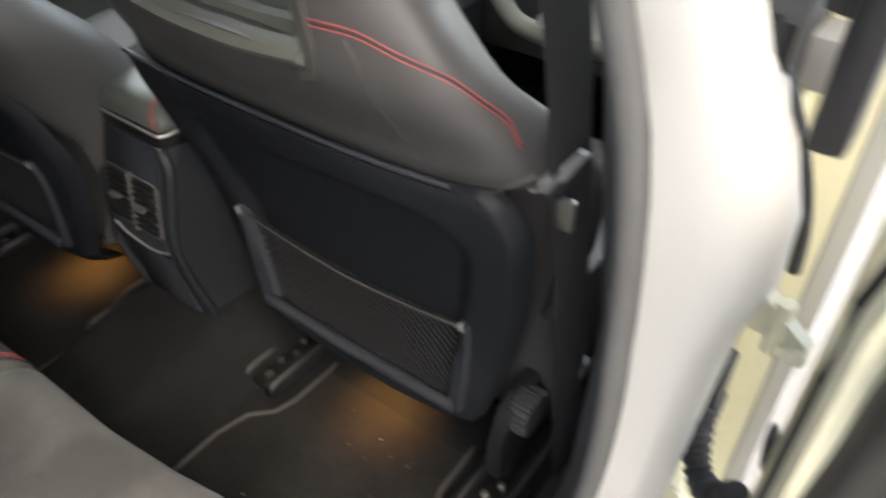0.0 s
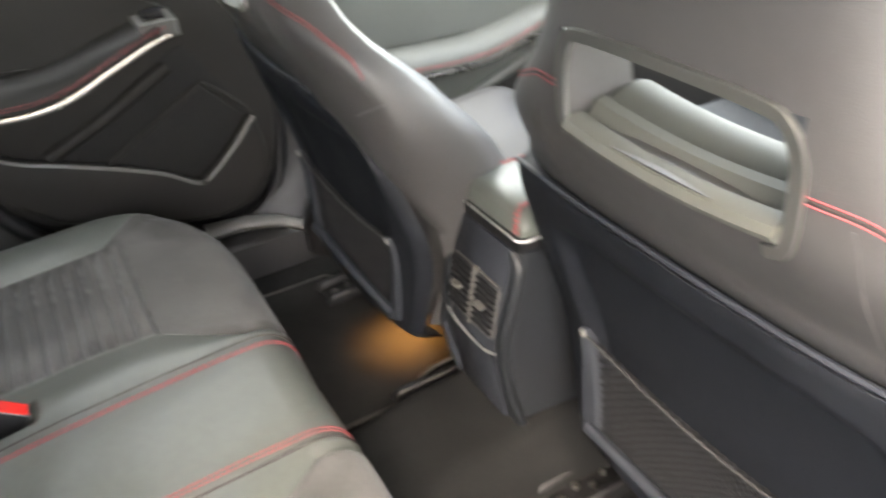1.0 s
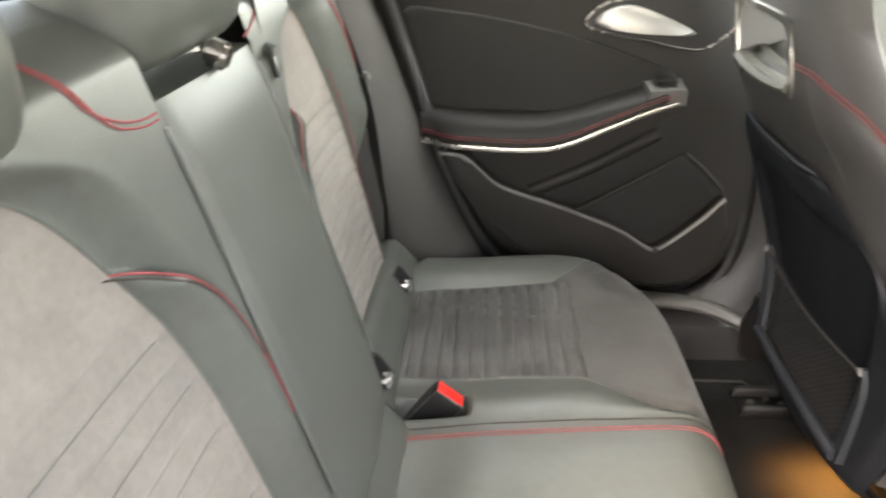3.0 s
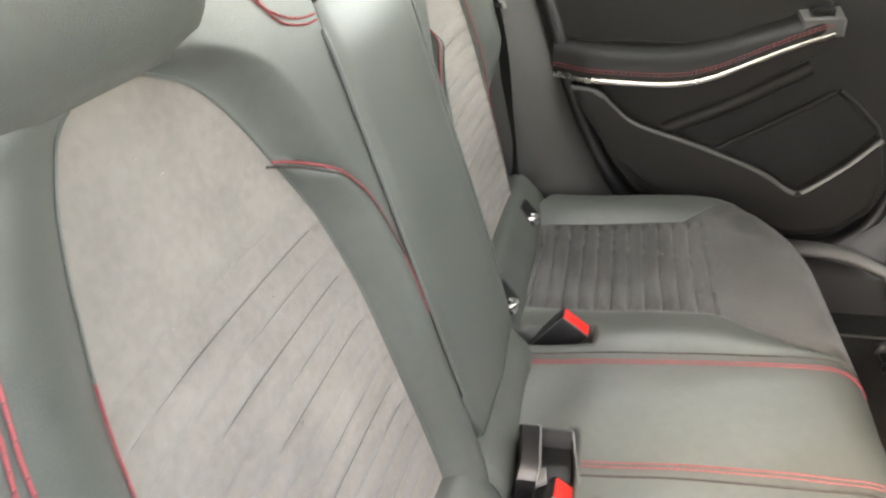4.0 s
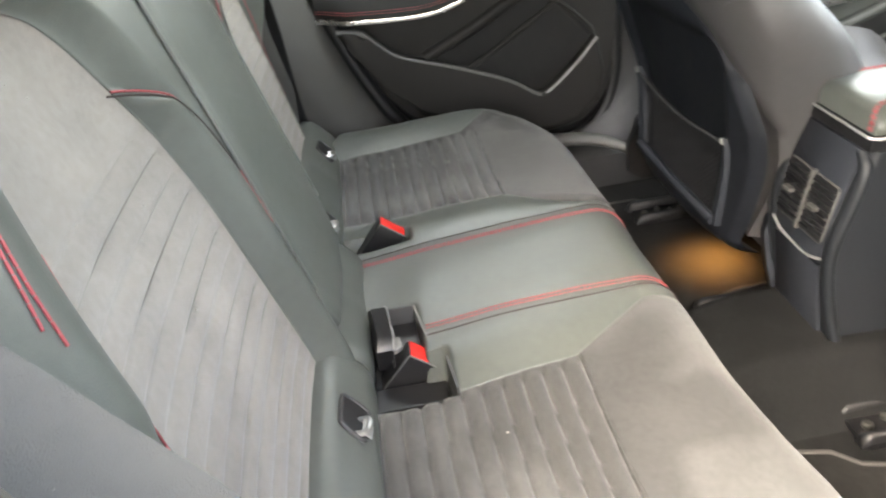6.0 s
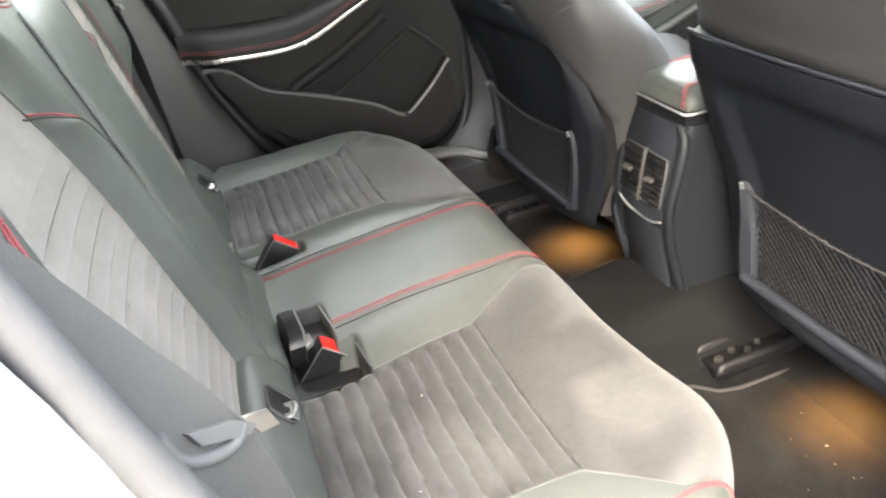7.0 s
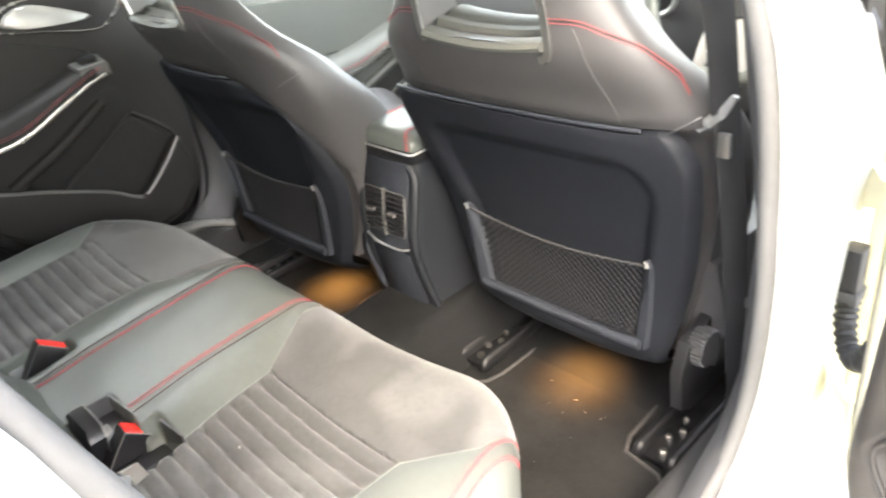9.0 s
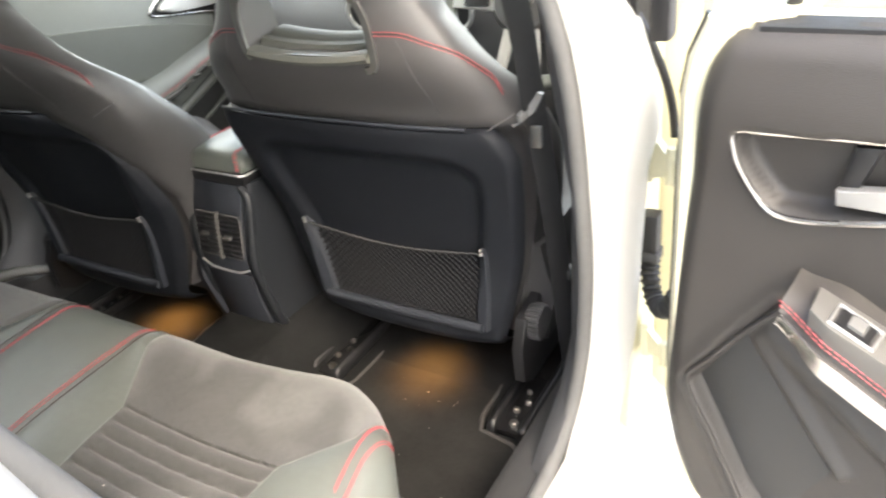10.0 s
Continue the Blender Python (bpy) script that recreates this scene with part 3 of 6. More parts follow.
    grille = [(0.022, 0.640), (0.072, 0.722), (0.120, 0.656), (0.182, 0.572), (0.150, 0.500), (0.124, 0.462), (0.090, 0.508)]
    part("speaker_grille", slab([P(d, -0.0225, z) for d, z in grille], w * 0.002, 0.0008), SPEAKER, t, "dark fine speaker grille")
    part("recess_edge", tube([P(d, 0.002, z) for d, z in flat([(0.095, 0.480), (0.083, 0.501), (0.048, 0.570), (0.013, 0.640), (0.040, 0.686), (0.071, 0.733), (0.110, 0.782)], 5, False)], 0.0032, 8, False, w), DOORTRIM, t)
    # armrest with chrome strip, red stitching and the window switch
    L = [(p.x, p.y) for p in spline([(0.122, 0.808, 0), (0.174, 0.784, 0), (0.225, 0.757, 0), (0.275, 0.734, 0), (0.34, 0.716, 0), (0.44, 0.706, 0), (0.54, 0.712, 0)], 7)]
    b = bmesh.new()
    secs = []
    for i, (d, z) in enumerate(L):
        k = soft(i / 7)
        top = z + 0.018 + 0.012 * k
        face = 0.056 + 0.017 * k
        secs.append([P(d, n, zz) for n, zz in ((-0.02, z - 0.022), (face * 0.75, z - 0.014), (face, z - 0.006), (face + 0.001, z + 0.008), (face * 0.96, top - 0.008), (face * 0.86, top), (face * 0.4, top + 0.003), (-0.02, top + 0.014))])
    rings(b, secs)
    arm = part("armrest", b, DOORTRIM, t, "leather armrest with red stitching", smooth=60)
    b = sweep([P(d, 0.059 + 0.017 * soft(i / 7), z - 0.001) for i, (d, z) in enumerate(L)], lambda k: [(-0.003, -0.009), (0.003, -0.009 * (0.35 + soft(k * 5))), (0.004, 0.0), (0.003, 0.007), (-0.003, 0.007)])
    part("chrome_strip", b, CHROME, arm, "bright chrome strip")
    b = bmesh.new()
    for k in (0.016, 0.021):
        stitches(b, [P(d, 0.0575 + 0.017 * soft(i / 7), z + k) for i, (d, z) in enumerate(L)], 0.0007)
    part("red_stitching", b, RED, arm)
    st = lambda d: 0.828 - 0.42 * (d - 0.155)
    plate = [(0.146, 0.020), (0.150, 0.062), (0.170, 0.071), (0.236, 0.071), (0.240, 0.020)]
    sw = part("switch_plate", slab([P(d, n, st(d) - 0.028) for d, n in plate], (0, 0, 0.030), 0.004, 2), GREY2, t, "grey window switch plate")
    part("switch_frame", tube([P(d, n, st(d) + 0.003) for d, n in ((0.168, 0.032), (0.168, 0.064), (0.206, 0.066), (0.208, 0.034))], 0.0022, 6, True), SILVER, sw, "silver switch frame")
    part("window_switch", slab([P(d, n, st(d) + 0.001) for d, n in ((0.172, 0.036), (0.172, 0.061), (0.203, 0.063), (0.204, 0.037))], (0, 0, 0.004), 0.001), BLACK, sw)
    part("switch_rocker", slab([P(d, n, st(d) + 0.005) for d, n in ((0.182, 0.040), (0.182, 0.058), (0.196, 0.059), (0.197, 0.041))], (0, 0, 0.004), 0.0015), GREY, sw, "grey rocker")
    # painted front edge with its folds, lofted from the trim round to the outer skin
    plan = [(-0.002, -0.012), (-0.011, -0.008), (-0.020, -0.016), (-0.022, -0.034), (-0.026, -0.050), (-0.040, -0.080), (-0.046, -0.110), (-0.042, -0.140), (-0.020, -0.158), (0.05, -0.160), (0.05, -0.05)]
    lean = lambda z: 0.030 * soft((z - 1.00) / 0.10) + 0.030 * soft((0.60 - z) / 0.15)
    b = bmesh.new()
    zs = [0.43, 0.47, 0.52, 0.58, 0.66, 0.75, 0.85, 0.93, 0.99, 1.03, 1.07]
    rings(b, [[P(d + lean(z), n, z) for d, n in plan] for z in zs])
    part("shut_face", b, CREAM, t, "cream-white painted door edge", smooth=50)
    part("door_seal", tube([P(-0.0235 + lean(z), -0.030, z) for z in zs[1:]], 0.0045, 8), BLACK, t, "thin black door seal")
    part("grommet", moved(disc(0.016, 0.006, 24, 0.002), Matrix.Translation(P(-0.047, -0.105, 0.765)) @ pose(0, 0, 0, 0, 80, 0) @ Matrix.Diagonal((1.7, 0.9, 1, 1))), BLACK, t, "black oval cable grommet")
    part("skin", slab([P(d, -0.166, z) for d, z in ((0.0, 0.40), (0.0, 1.06), (0.40, 1.075), (0.72, 1.08), (0.76, 0.98), (0.66, 0.70), (0.50, 0.46), (0.40, 0.40))], w * 0.012, 0.005), WHITE, t, "white painted outer skin")
    part("inner_frame", slab([P(d, -0.150, z) for d, z in ((0.045, 0.42), (0.055, 1.05), (0.66, 1.06), (0.60, 0.75), (0.42, 0.46))], w * 0.108, 0.004), CREAM, t)
    part("sill_strip", slab([P(d, -0.060, z) for d, z in ((0.052, 1.052), (0.052, 1.064), (0.40, 1.073), (0.72, 1.078), (0.72, 1.060))], w * 0.045, 0.004), RUBBER_DARK, t, "black window sill strip")
    gl = part("window_glass", slab([P(d, -0.085, z) for d, z in ((0.075, 1.06), (0.13, 1.34), (0.60, 1.38), (0.72, 1.08))], w * 0.004, 0), GLASS, t)
    gl.visible_shadow = False
    part("window_frame", tube([P(d, -0.080, z) for d, z in ((0.058, 1.06), (0.085, 1.20), (0.12, 1.35), (0.36, 1.385), (0.60, 1.39), (0.74, 1.08))], 0.008, 8, False, w), BLACK, t)
    return t


open_door = open_rear_door()


# ---------------------------------------------------------------- pillars, sills and seals of the body
PILLAR_IN = [(0.36, 0.735), (0.45, 0.745), (0.55, 0.756), (0.70, 0.762), (0.83, 0.764), (0.95, 0.757), (1.02, 0.746), (1.07, 0.733), (1.42, 0.642)]
PILLAR_OUT = [(0.36, 0.800), (0.48, 0.804), (0.60, 0.812), (0.735, 0.818), (0.86, 0.826), (0.91, 0.838), (0.97, 0.836), (1.02, 0.820), (1.07, 0.792), (1.42, 0.700)]


def pillars():
    for s in (-1, 1):
        # B pillar: trim inside, painted face outside
        b = bmesh.new()
        secs = []
        for z, y0, y1 in ((0.40, 0.06, 0.48), (0.45, 0.12, 0.46), (0.50, 0.185, 0.42), (0.57, 0.225, 0.38), (0.80, 0.225, 0.35), (1.07, 0.215, 0.32), (1.42, 0.10, 0.22)):
            x0 = lerp_table(PILLAR_IN, z) - 0.037
            secs.append([V(s * x0, y0 + 0.035, z), V(s * (x0 - 0.012), (y0 + y1) / 2, z), V(s * x0, y1, z), V(s * (x0 + 0.03), y1, z), V(s * (x0 + 0.028), y0 + 0.015, z)])
        rings(b, secs)
        p = part("pillar_trim", b, PILLARM, smooth=60)
        tagged(p, "dark plastic trim over the middle door pillar", "pillar", kind="structure")
        b = bmesh.new()
        secs = []
        for z, y0, y1 in ((0.36, 0.14, 0.42), (0.48, 0.205, 0.40), (0.60, 0.235, 0.38), (0.735, 0.232, 0.37), (0.80, 0.230, 0.37), (0.86, 0.228, 0.36), (0.91, 0.226, 0.35), (0.97, 0.224, 0.345), (1.02, 0.222, 0.34), (1.07, 0.218, 0.33), (1.42, 0.10, 0.23)):
            x0, x1 = lerp_table(PILLAR_IN, z), lerp_table(PILLAR_OUT, z)
            secs.append([V(s * x0, y0, z), V(s * (x0 + 0.03), y0 + 0.002, z), V(s * (x1 - 0.02), y0 + 0.008, z), V(s * (x1 - 0.004), y0 + 0.022, z), V(s * x1, y0 + 0.045, z), V(s * (x1 - 0.008), y0 + 0.060, z), V(s * (x1 - 0.022), y0 + 0.066, z), V(s * (x1 - 0.026), y1, z), V(s * x0, y1, z)])
        rings(b, secs)
        p = part("pillar", b, WHITE, smooth=60)
        tagged(p, "white painted middle door pillar", "pillar", kind="structure")
        if s > 0:
            p = part("door_gap_seal", tube(spline([V(x, y, z) for x, y, z in ((0.735, 0.33, 1.12), (0.770, 0.34, 1.056), (0.804, 0.342, 0.994), (0.824, 0.344, 0.945), (0.834, 0.345, 0.905), (0.838, 0.345, 0.870))], 6), 0.006, 8), BLACK)
            tagged(p, "thin black seal along the front door gap", "seal", kind="structure")
        # sill
        b = bmesh.new()
        prof = [(0.655, 0.34), (0.662, 0.408), (0.68, 0.422), (0.735, 0.425), (0.735, 0.30), (0.655, 0.30)]
        rings(b, [[V(s * x, y, z) for x, z in prof] for y in (-0.50, 0.0, 0.5, 1.3)])
        p = part("sill_trim", b, PLASTIC)
        tagged(p, "dark plastic door sill cover", "sill", kind="structure")
        b = bmesh.new()
        prof = [(0.738, 0.26), (0.738, 0.405), (0.765, 0.40), (0.80, 0.375), (0.835, 0.33), (0.84, 0.26)]
        rings(b, [[V(s * x, y, z) for x, z in prof] for y in (-0.55, 0.0, 0.5, 1.3)])
        p = part("sill", b, WHITE, smooth=50)
        tagged(p, "white painted door sill", "sill", kind="structure")
        # rear quarter: trim by the bench and painted arch behind the door
        b = bmesh.new()
        secs = []
        for z, y0 in ((0.42, -0.22), (0.55, -0.30), (0.70, -0.378), (0.85, -0.435), (1.0, -0.482), (1.12, -0.52), (1.42, -0.65)):
            x0 = 0.598 + 0.05 * soft((0.62 - z) / 0.1)
            secs.append([V(s * x0, y0 - 0.115, z), V(s * (x0 + 0.012), y0 - 0.075, z), V(s * (x0 + 0.045), y0 - 0.030, z), V(s * (x0 + 0.08), y0 - 0.008, z), V(s * 0.725, y0, z), V(s * 0.725, -0.82, z), V(s * x0, -0.82, z)])
        rings(b, secs)
        # One trim on both sides; the far colour carries its shade.
        p = part("quarter_trim", b, QUARTER if s > 0 else QUARTER_SHADED, smooth=60)
        tagged(p, "grey trim of the rear quarter beside the bench", "trim", kind="structure")
        b = bmesh.new()
        secs = []
        for z, y0 in ((0.36, -0.16), (0.50, -0.27), (0.70, -0.39), (0.90, -0.446), (1.04, -0.478), (1.12, -0.502), (1.42, -0.65)):
            secs.append([V(s * 0.742, y0, z), V(s * 0.775, y0 - 0.010, z), V(s * 0.82, y0 - 0.045, z), V(s * 0.84, y0 - 0.09, z), V(s * 0.86, -0.95, z), V(s * 0.742, -0.95, z)])
        rings(b, secs)
        p = part("quarter_panel", b, WHITE, smooth=60)
        tagged(p, "white painted rear quarter panel", "panel", kind="structure")
        # rubber seal round the rear door opening
        loop = [(0.11, 1.40), (0.21, 1.06), (0.222, 0.80), (0.228, 0.60), (0.195, 0.485), (0.12, 0.432), (0.0, 0.428), (-0.10, 0.43), (-0.20, 0.475), (-0.30, 0.57), (-0.385, 0.74), (-0.432, 0.90), (-0.464, 1.00), (-0.500, 1.11), (-0.560, 1.25), (-0.63, 1.40)]
        pts = [V(s * (lerp_table(PILLAR_IN, z) - 0.008 if y > 0 else (0.736 if s > 0 else 0.712) - 0.10 * soft((z - 0.95) / 0.5)), y, z) for y, z in loop]
        # Same seal twice: colour carries daylight on the near side, shade on the far.
        p = part("door_opening_seal", tube(spline(pts, 6), 0.011 if s > 0 else 0.017, 10, up=(1, 0, 0)), RUBBER if s > 0 else BLACK)
        tagged(p, "rubber seal round the rear door opening", "seal", kind="structure")
        # Roof rail out of view, dropped low to shade the upper seat backs.
        b = bmesh.new()
        secs = []
        for y, x, z in ((-1.0, 0.54, 1.36), (-0.75, 0.60, 1.385), (-0.40, 0.63, 1.40), (0.0, 0.64, 1.405), (0.5, 0.63, 1.395), (0.9, 0.61, 1.36)):
            secs.append([V(s * (x - 0.055), y, z + 0.035), V(s * (x - 0.020), y, z - 0.030), V(s * (x + 0.005), y, z - 0.056), V(s * (x + 0.028), y, z - 0.056), V(s * (x + 0.040), y, z - 0.030), V(s * (x + 0.022), y, z + 0.045), V(s * (x - 0.02), y, z + 0.066)])
        rings(b, secs)
        p = part("roof_rail", b, WHITE, smooth=60)
        tagged(p, "white painted roof side rail", "rail", kind="structure")


pillars()
sill_end = part("sill_end", sweep(spline([(-0.700, 0.02, 0.452), (-0.690, 0.10, 0.452), (-0.672, 0.165, 0.446), (-0.645, 0.212, 0.432), (-0.628, 0.228, 0.424)], 6), lambda k: circle(0.028 - 0.018 * k, 12, 0.016 - 0.006 * k)), GREY2, smooth=70)
tagged(sill_end, "rounded dark plastic sill end by the front seat", "sill", kind="structure")


def hinge(z, y, h):
    t = thing("door_hinge", "cream-white painted steel hinge of the rear door", "hinge", "rear door hinges", at=(0.82, y, z))
    b = slab([V(0.806, y + 0.004, z - h), V(0.806, y + 0.030, z - h * 0.9), V(0.806, y + 0.026, z + h), V(0.806, y - 0.006, z + h * 0.95)], (0.012, 0, 0), 0.004)
    part("pillar_leaf", b, CREAM, t)
    b = slab([V(0.812, y + 0.006, z - h * 0.9), V(0.812, y - 0.004, z + h * 0.75), V(0.836, y - 0.014, z + h * 0.15), V(0.868, y - 0.030, z - h * 0.10), V(0.872, y - 0.030, z - h * 0.55), V(0.840, y - 0.010, z - h * 0.62)], (0.004, 0.012, 0), 0.003)
    part("door_leaf", b, CREAM, t)
    part("pin", tube([V(0.846, y - 0.014, z - h * 0.8), V(0.846, y - 0.014, z + h * 0.35)], 0.0075, 10), CREAM, t)
    part("bolt", moved(disc(0.008, 0.006, 6, 0.0015), Matrix.Translation((0.864, y - 0.034, z - h * 0.34)) @ pose(0, 0, 0, 70)), CREAM, t)
    return t


hinge(0.856, 0.318, 0.044)
hinge(0.545, 0.325, 0.034)


def wiring_boot():
    t = thing("wiring_boot", "black ribbed rubber wiring boot between pillar and door", "cable boot", at=(0.82, 0.33, 0.70))
    part("connector", box((0.798, 0.334, 0.688), (0.822, 0.362, 0.752), 0.004), BLACK, t)
    part("collar", box((0.795, 0.330, 0.676), (0.825, 0.364, 0.694), 0.004), PLASTIC, t)
    path = spline([(0.811, 0.346, 0.688), (0.813, 0.338, 0.660), (0.822, 0.322, 0.634), (0.838, 0.304, 0.624), (0.856, 0.288, 0.640), (0.868, 0.275, 0.672)], 10)
    b = sweep(path, lambda k: circle(0.0135 + 0.0018 * math.sin(k * 2 * math.pi * 15), 12))
    part("bellows", b, RUBBER_DARK, t)
    return t


wiring_boot()
black_trim = part("frame_trim", box((0.822, 0.266, 1.014), (0.846, 0.300, 1.36), 0.006), BLACK)
tagged(black_trim, "gloss black window frame cover above the front door", "trim", kind="structure")


recess = part("pillar_recess", box((0.770, 0.300, 0.36), (0.798, 0.436, 0.985), 0.008, 3), CREAM)
tagged(recess, "cream-white painted recess beside the middle pillar", "pillar", kind="structure")
handle = part("latch_cover", box((0.772, 0.385, 0.995), (0.812, 0.430, 1.036), 0.005), GREYL)
tagged(handle, "silver-grey latch cover beyond the middle pillar", "latch", kind="structure")


# ---------------------------------------------------------------- front seats
YR = [(0.40, 0.318), (0.50, 0.322), (0.60, 0.324), (0.65, 0.319), (0.70, 0.308), (0.80, 0.279), (0.88, 0.254), (0.91, 0.246), (0.95, 0.222), (0.98, 0.204), (1.01, 0.195), (1.06, 0.187), (1.10, 0.182), (1.20, 0.178), (1.32, 0.196)]
HW = [(0.40, 0.192), (0.50, 0.209), (0.60, 0.234), (0.75, 0.268), (0.85, 0.286), (0.92, 0.276), (0.97, 0.250), (1.02, 0.218), (1.10, 0.170), (1.20, 0.143), (1.28, 0.135), (1.33, 0.10)]
DEPTH = [(0.40, 0.19), (0.60, 0.27), (0.78, 0.25), (0.90, 0.175), (1.0, 0.125), (1.15, 0.105), (1.33, 0.07)]
SLOT_Z0, SLOT_Z1, SLOT_W = 1.004, 1.088, 0.112


def smooth_table(tab, n=8):
    p = spline([(a, b, 0) for a, b in tab], n)
    return [(q.x, q.y) for q in p]


YR, HW, DEPTH = smooth_table(YR), smooth_table(HW), smooth_table(DEPTH)


def seat_ring(z, n=48, inner=0.97):
    """A horizontal slice of the backrest: rounded, thick at the side bolsters."""
    w, d, y0 = lerp_table(HW, z), lerp_table(DEPTH, z), lerp_table(YR, z)
    out = []
    h = n // 2
    ku = round(h * 0.27)
    even = lambda k: 0.6 * (1 - 2 * k / h) + 0.4 * math.cos(math.pi * k / h)
    edge, want = even(ku), min(0.8, SLOT_W / w)
    blend = soft((z - 0.88) / 0.12)
    for i in range(n):
        k = i if i <= h else n - i
        u = even(k)
        m = abs(u) * want / edge if abs(u) <= edge + 1e-6 else want + (abs(u) - edge) * (1 - want) / (1 - edge)
        u = math.copysign(abs(u) * (1 - blend) + m * blend, u)
        c = math.copysign(abs(u) ** (1 / (0.55 if i <= h else 0.36)), u)
        s = math.sqrt(max(0.0, 1 - c * c)) * (1 if i <= h else -1)
        x = w * u
        yy = math.copysign(abs(s) ** (0.75 if i <= h else 0.62), s)
        y = y0 + d / 2 + d / 2 * yy
        if s > 0:
            y -= 0.05 * (1 - (x / w) ** 2)
        else:
            y += 0.020 * (abs(x) / w) ** 3
            y += 0.040 * soft((0.882 - z) / 0.012) * soft(((inner if x < 0 else 0.97) - abs(x) / w) / 0.08) * soft((z - 0.415) / 0.02)
        out.append((x, y))
    return out


def seat_rear_y(x, z):
    """The rear surface of the backrest at x from its middle."""
    w, d = lerp_table(HW, z), lerp_table(DEPTH, z)
    u = min(1.0, abs(x) / w)
    c = u ** (1 / 0.36)
    return lerp_table(YR, z) + d / 2 * (1 - math.sqrt(max(0, 1 - c * c)) ** 0.62) + 0.02 * u ** 3


def front_seat(cx, dy, dz, side, label, lean=0.0, wide=0.09, arc=0.02):
    """side: +1 when the outboard side points to +x."""
    t = thing("front_seat", label, "car seat", "front seats", at=(cx, 0.5 + dy, 0.30))

    def W(x, y, z):
        if x < 0:
            x *= 1 + wide * soft((abs(x) - 0.10) / 0.12) * soft((1.06 - z) / 0.10)
        return V(cx + side * x - lean * max(0, z - 0.64), y + dy, z + dz)
    # how wide the hard shell on the back is
    def shell_w(z, inner):
        r = 0.080 + arc * inner
        k = max(0, (z - 0.890 + r) / r)
        full = 0.270 - (0.025 * soft((z - 0.56) / 0.16) if inner and arc > 0.1 else 0.0)
        top = full - (0.052 * (1 - inner) + arc * inner) * (1 - math.sqrt(max(0, 1 - min(1, k) ** 2)))
        return min(top, lerp_table([(0.44, 0.185), (0.50, 0.205), (0.60, 0.230), (0.75, 0.258), (0.85, 0.270), (0.9, 0.270)], z))
    # backrest and head restraint in one piece, with a slot that goes right through
    b = bmesh.new()
    N = 72
    zs = sorted([0.47 + 0.02 * i for i in range(28) if abs(0.47 + 0.02 * i - SLOT_Z0) > 0.012] + [SLOT_Z0])
    zs = [z for z in zs if z <= SLOT_Z0] + [SLOT_Z0 + (SLOT_Z1 - SLOT_Z0) * k / 4 for k in (1, 2, 3, 4)] + [SLOT_Z1 + 0.018 * k for k in range(1, 13) if SLOT_Z1 + 0.018 * k < 1.327]
    flat = [seat_ring(z, N, min(0.97, (shell_w(z, True) - 0.008) / lerp_table(HW, z)) if arc > 0.1 else 0.97) for z in zs]
    vs = [[b.verts.new(W(x, y, z)) for x, y in ring] for ring, z in zip(flat, zs)]
    ref = flat[zs.index(SLOT_Z0)]
    hole = [j for j in range(N) if abs(ref[j][0]) <= SLOT_W + 0.001 and abs(ref[(j + 1) % N][0]) <= SLOT_W + 0.001]
    r0, r1 = zs.index(SLOT_Z0), zs.index(SLOT_Z0) + 4
    for r in range(len(zs) - 1):
        for j in range(N):
            if r0 <= r < r1 and j in hole:
                continue
            b.faces.new((vs[r][j], vs[r][(j + 1) % N], vs[r + 1][(j + 1) % N], vs[r + 1][j]))
    b.faces.new(vs[0][::-1])
    b.faces.new(vs[-1])
    back = [j for j in hole if j > N // 2]
    for j in back:
        k = (j + 1) % N
        for r in (r0, r1):
            b.faces.new((vs[r][j], vs[r][k], vs[r][(N - k) % N], vs[r][(N - j) % N]))
    for j in (back[0], (back[-1] + 1) % N):
        for r in range(r0, r1):
            b.faces.new((vs[r][j], vs[r + 1][j], vs[r + 1][(N - j) % N], vs[r][(N - j) % N]))
    part("backrest", b, LEATHER_SOFT, t, "grey leather backrest with integrated head restraint", smooth=70)
    # silver frame round the slot, with the sloping lower ledge
    yb = lambda z: lerp_table(YR, z)
    fr = []
    for x, z in ((-SLOT_W + 0.004, SLOT_Z0 - 0.010), (-SLOT_W - 0.002, SLOT_Z0 + 0.006), (-SLOT_W - 0.002, SLOT_Z0 + 0.040), (-SLOT_W + 0.001, SLOT_Z1 - 0.026), (-SLOT_W + 0.010, SLOT_Z1 - 0.008), (-SLOT_W + 0.030, SLOT_Z1), (0, SLOT_Z1 + 0.003), (SLOT_W - 0.030, SLOT_Z1), (SLOT_W - 0.010, SLOT_Z1 - 0.008), (SLOT_W - 0.001, SLOT_Z1 - 0.026), (SLOT_W + 0.002, SLOT_Z0 + 0.040), (SLOT_W + 0.002, SLOT_Z0 + 0.002), (SLOT_W - 0.004, SLOT_Z0 - 0.016), (SLOT_W - 0.016, SLOT_Z0 - 0.020)):
        fr.append(W(x, yb(z) + 0.030 * (abs(x) / lerp_table(HW, z)) ** 3 - 0.001, z))
    b = sweep(spline(fr, 5), [(-0.0052, -0.0024), (0.0052, -0.0024), (0.0058, 0.0), (0.0048, 0.0026), (-0.0048, 0.0026), (-0.0058, 0.0)], up=(0, 1, 0.3))
    sf = part("slot_frame", b, SLOTM, t, "satin silver frame round the head slot", smooth=50)
    b = bmesh.new()
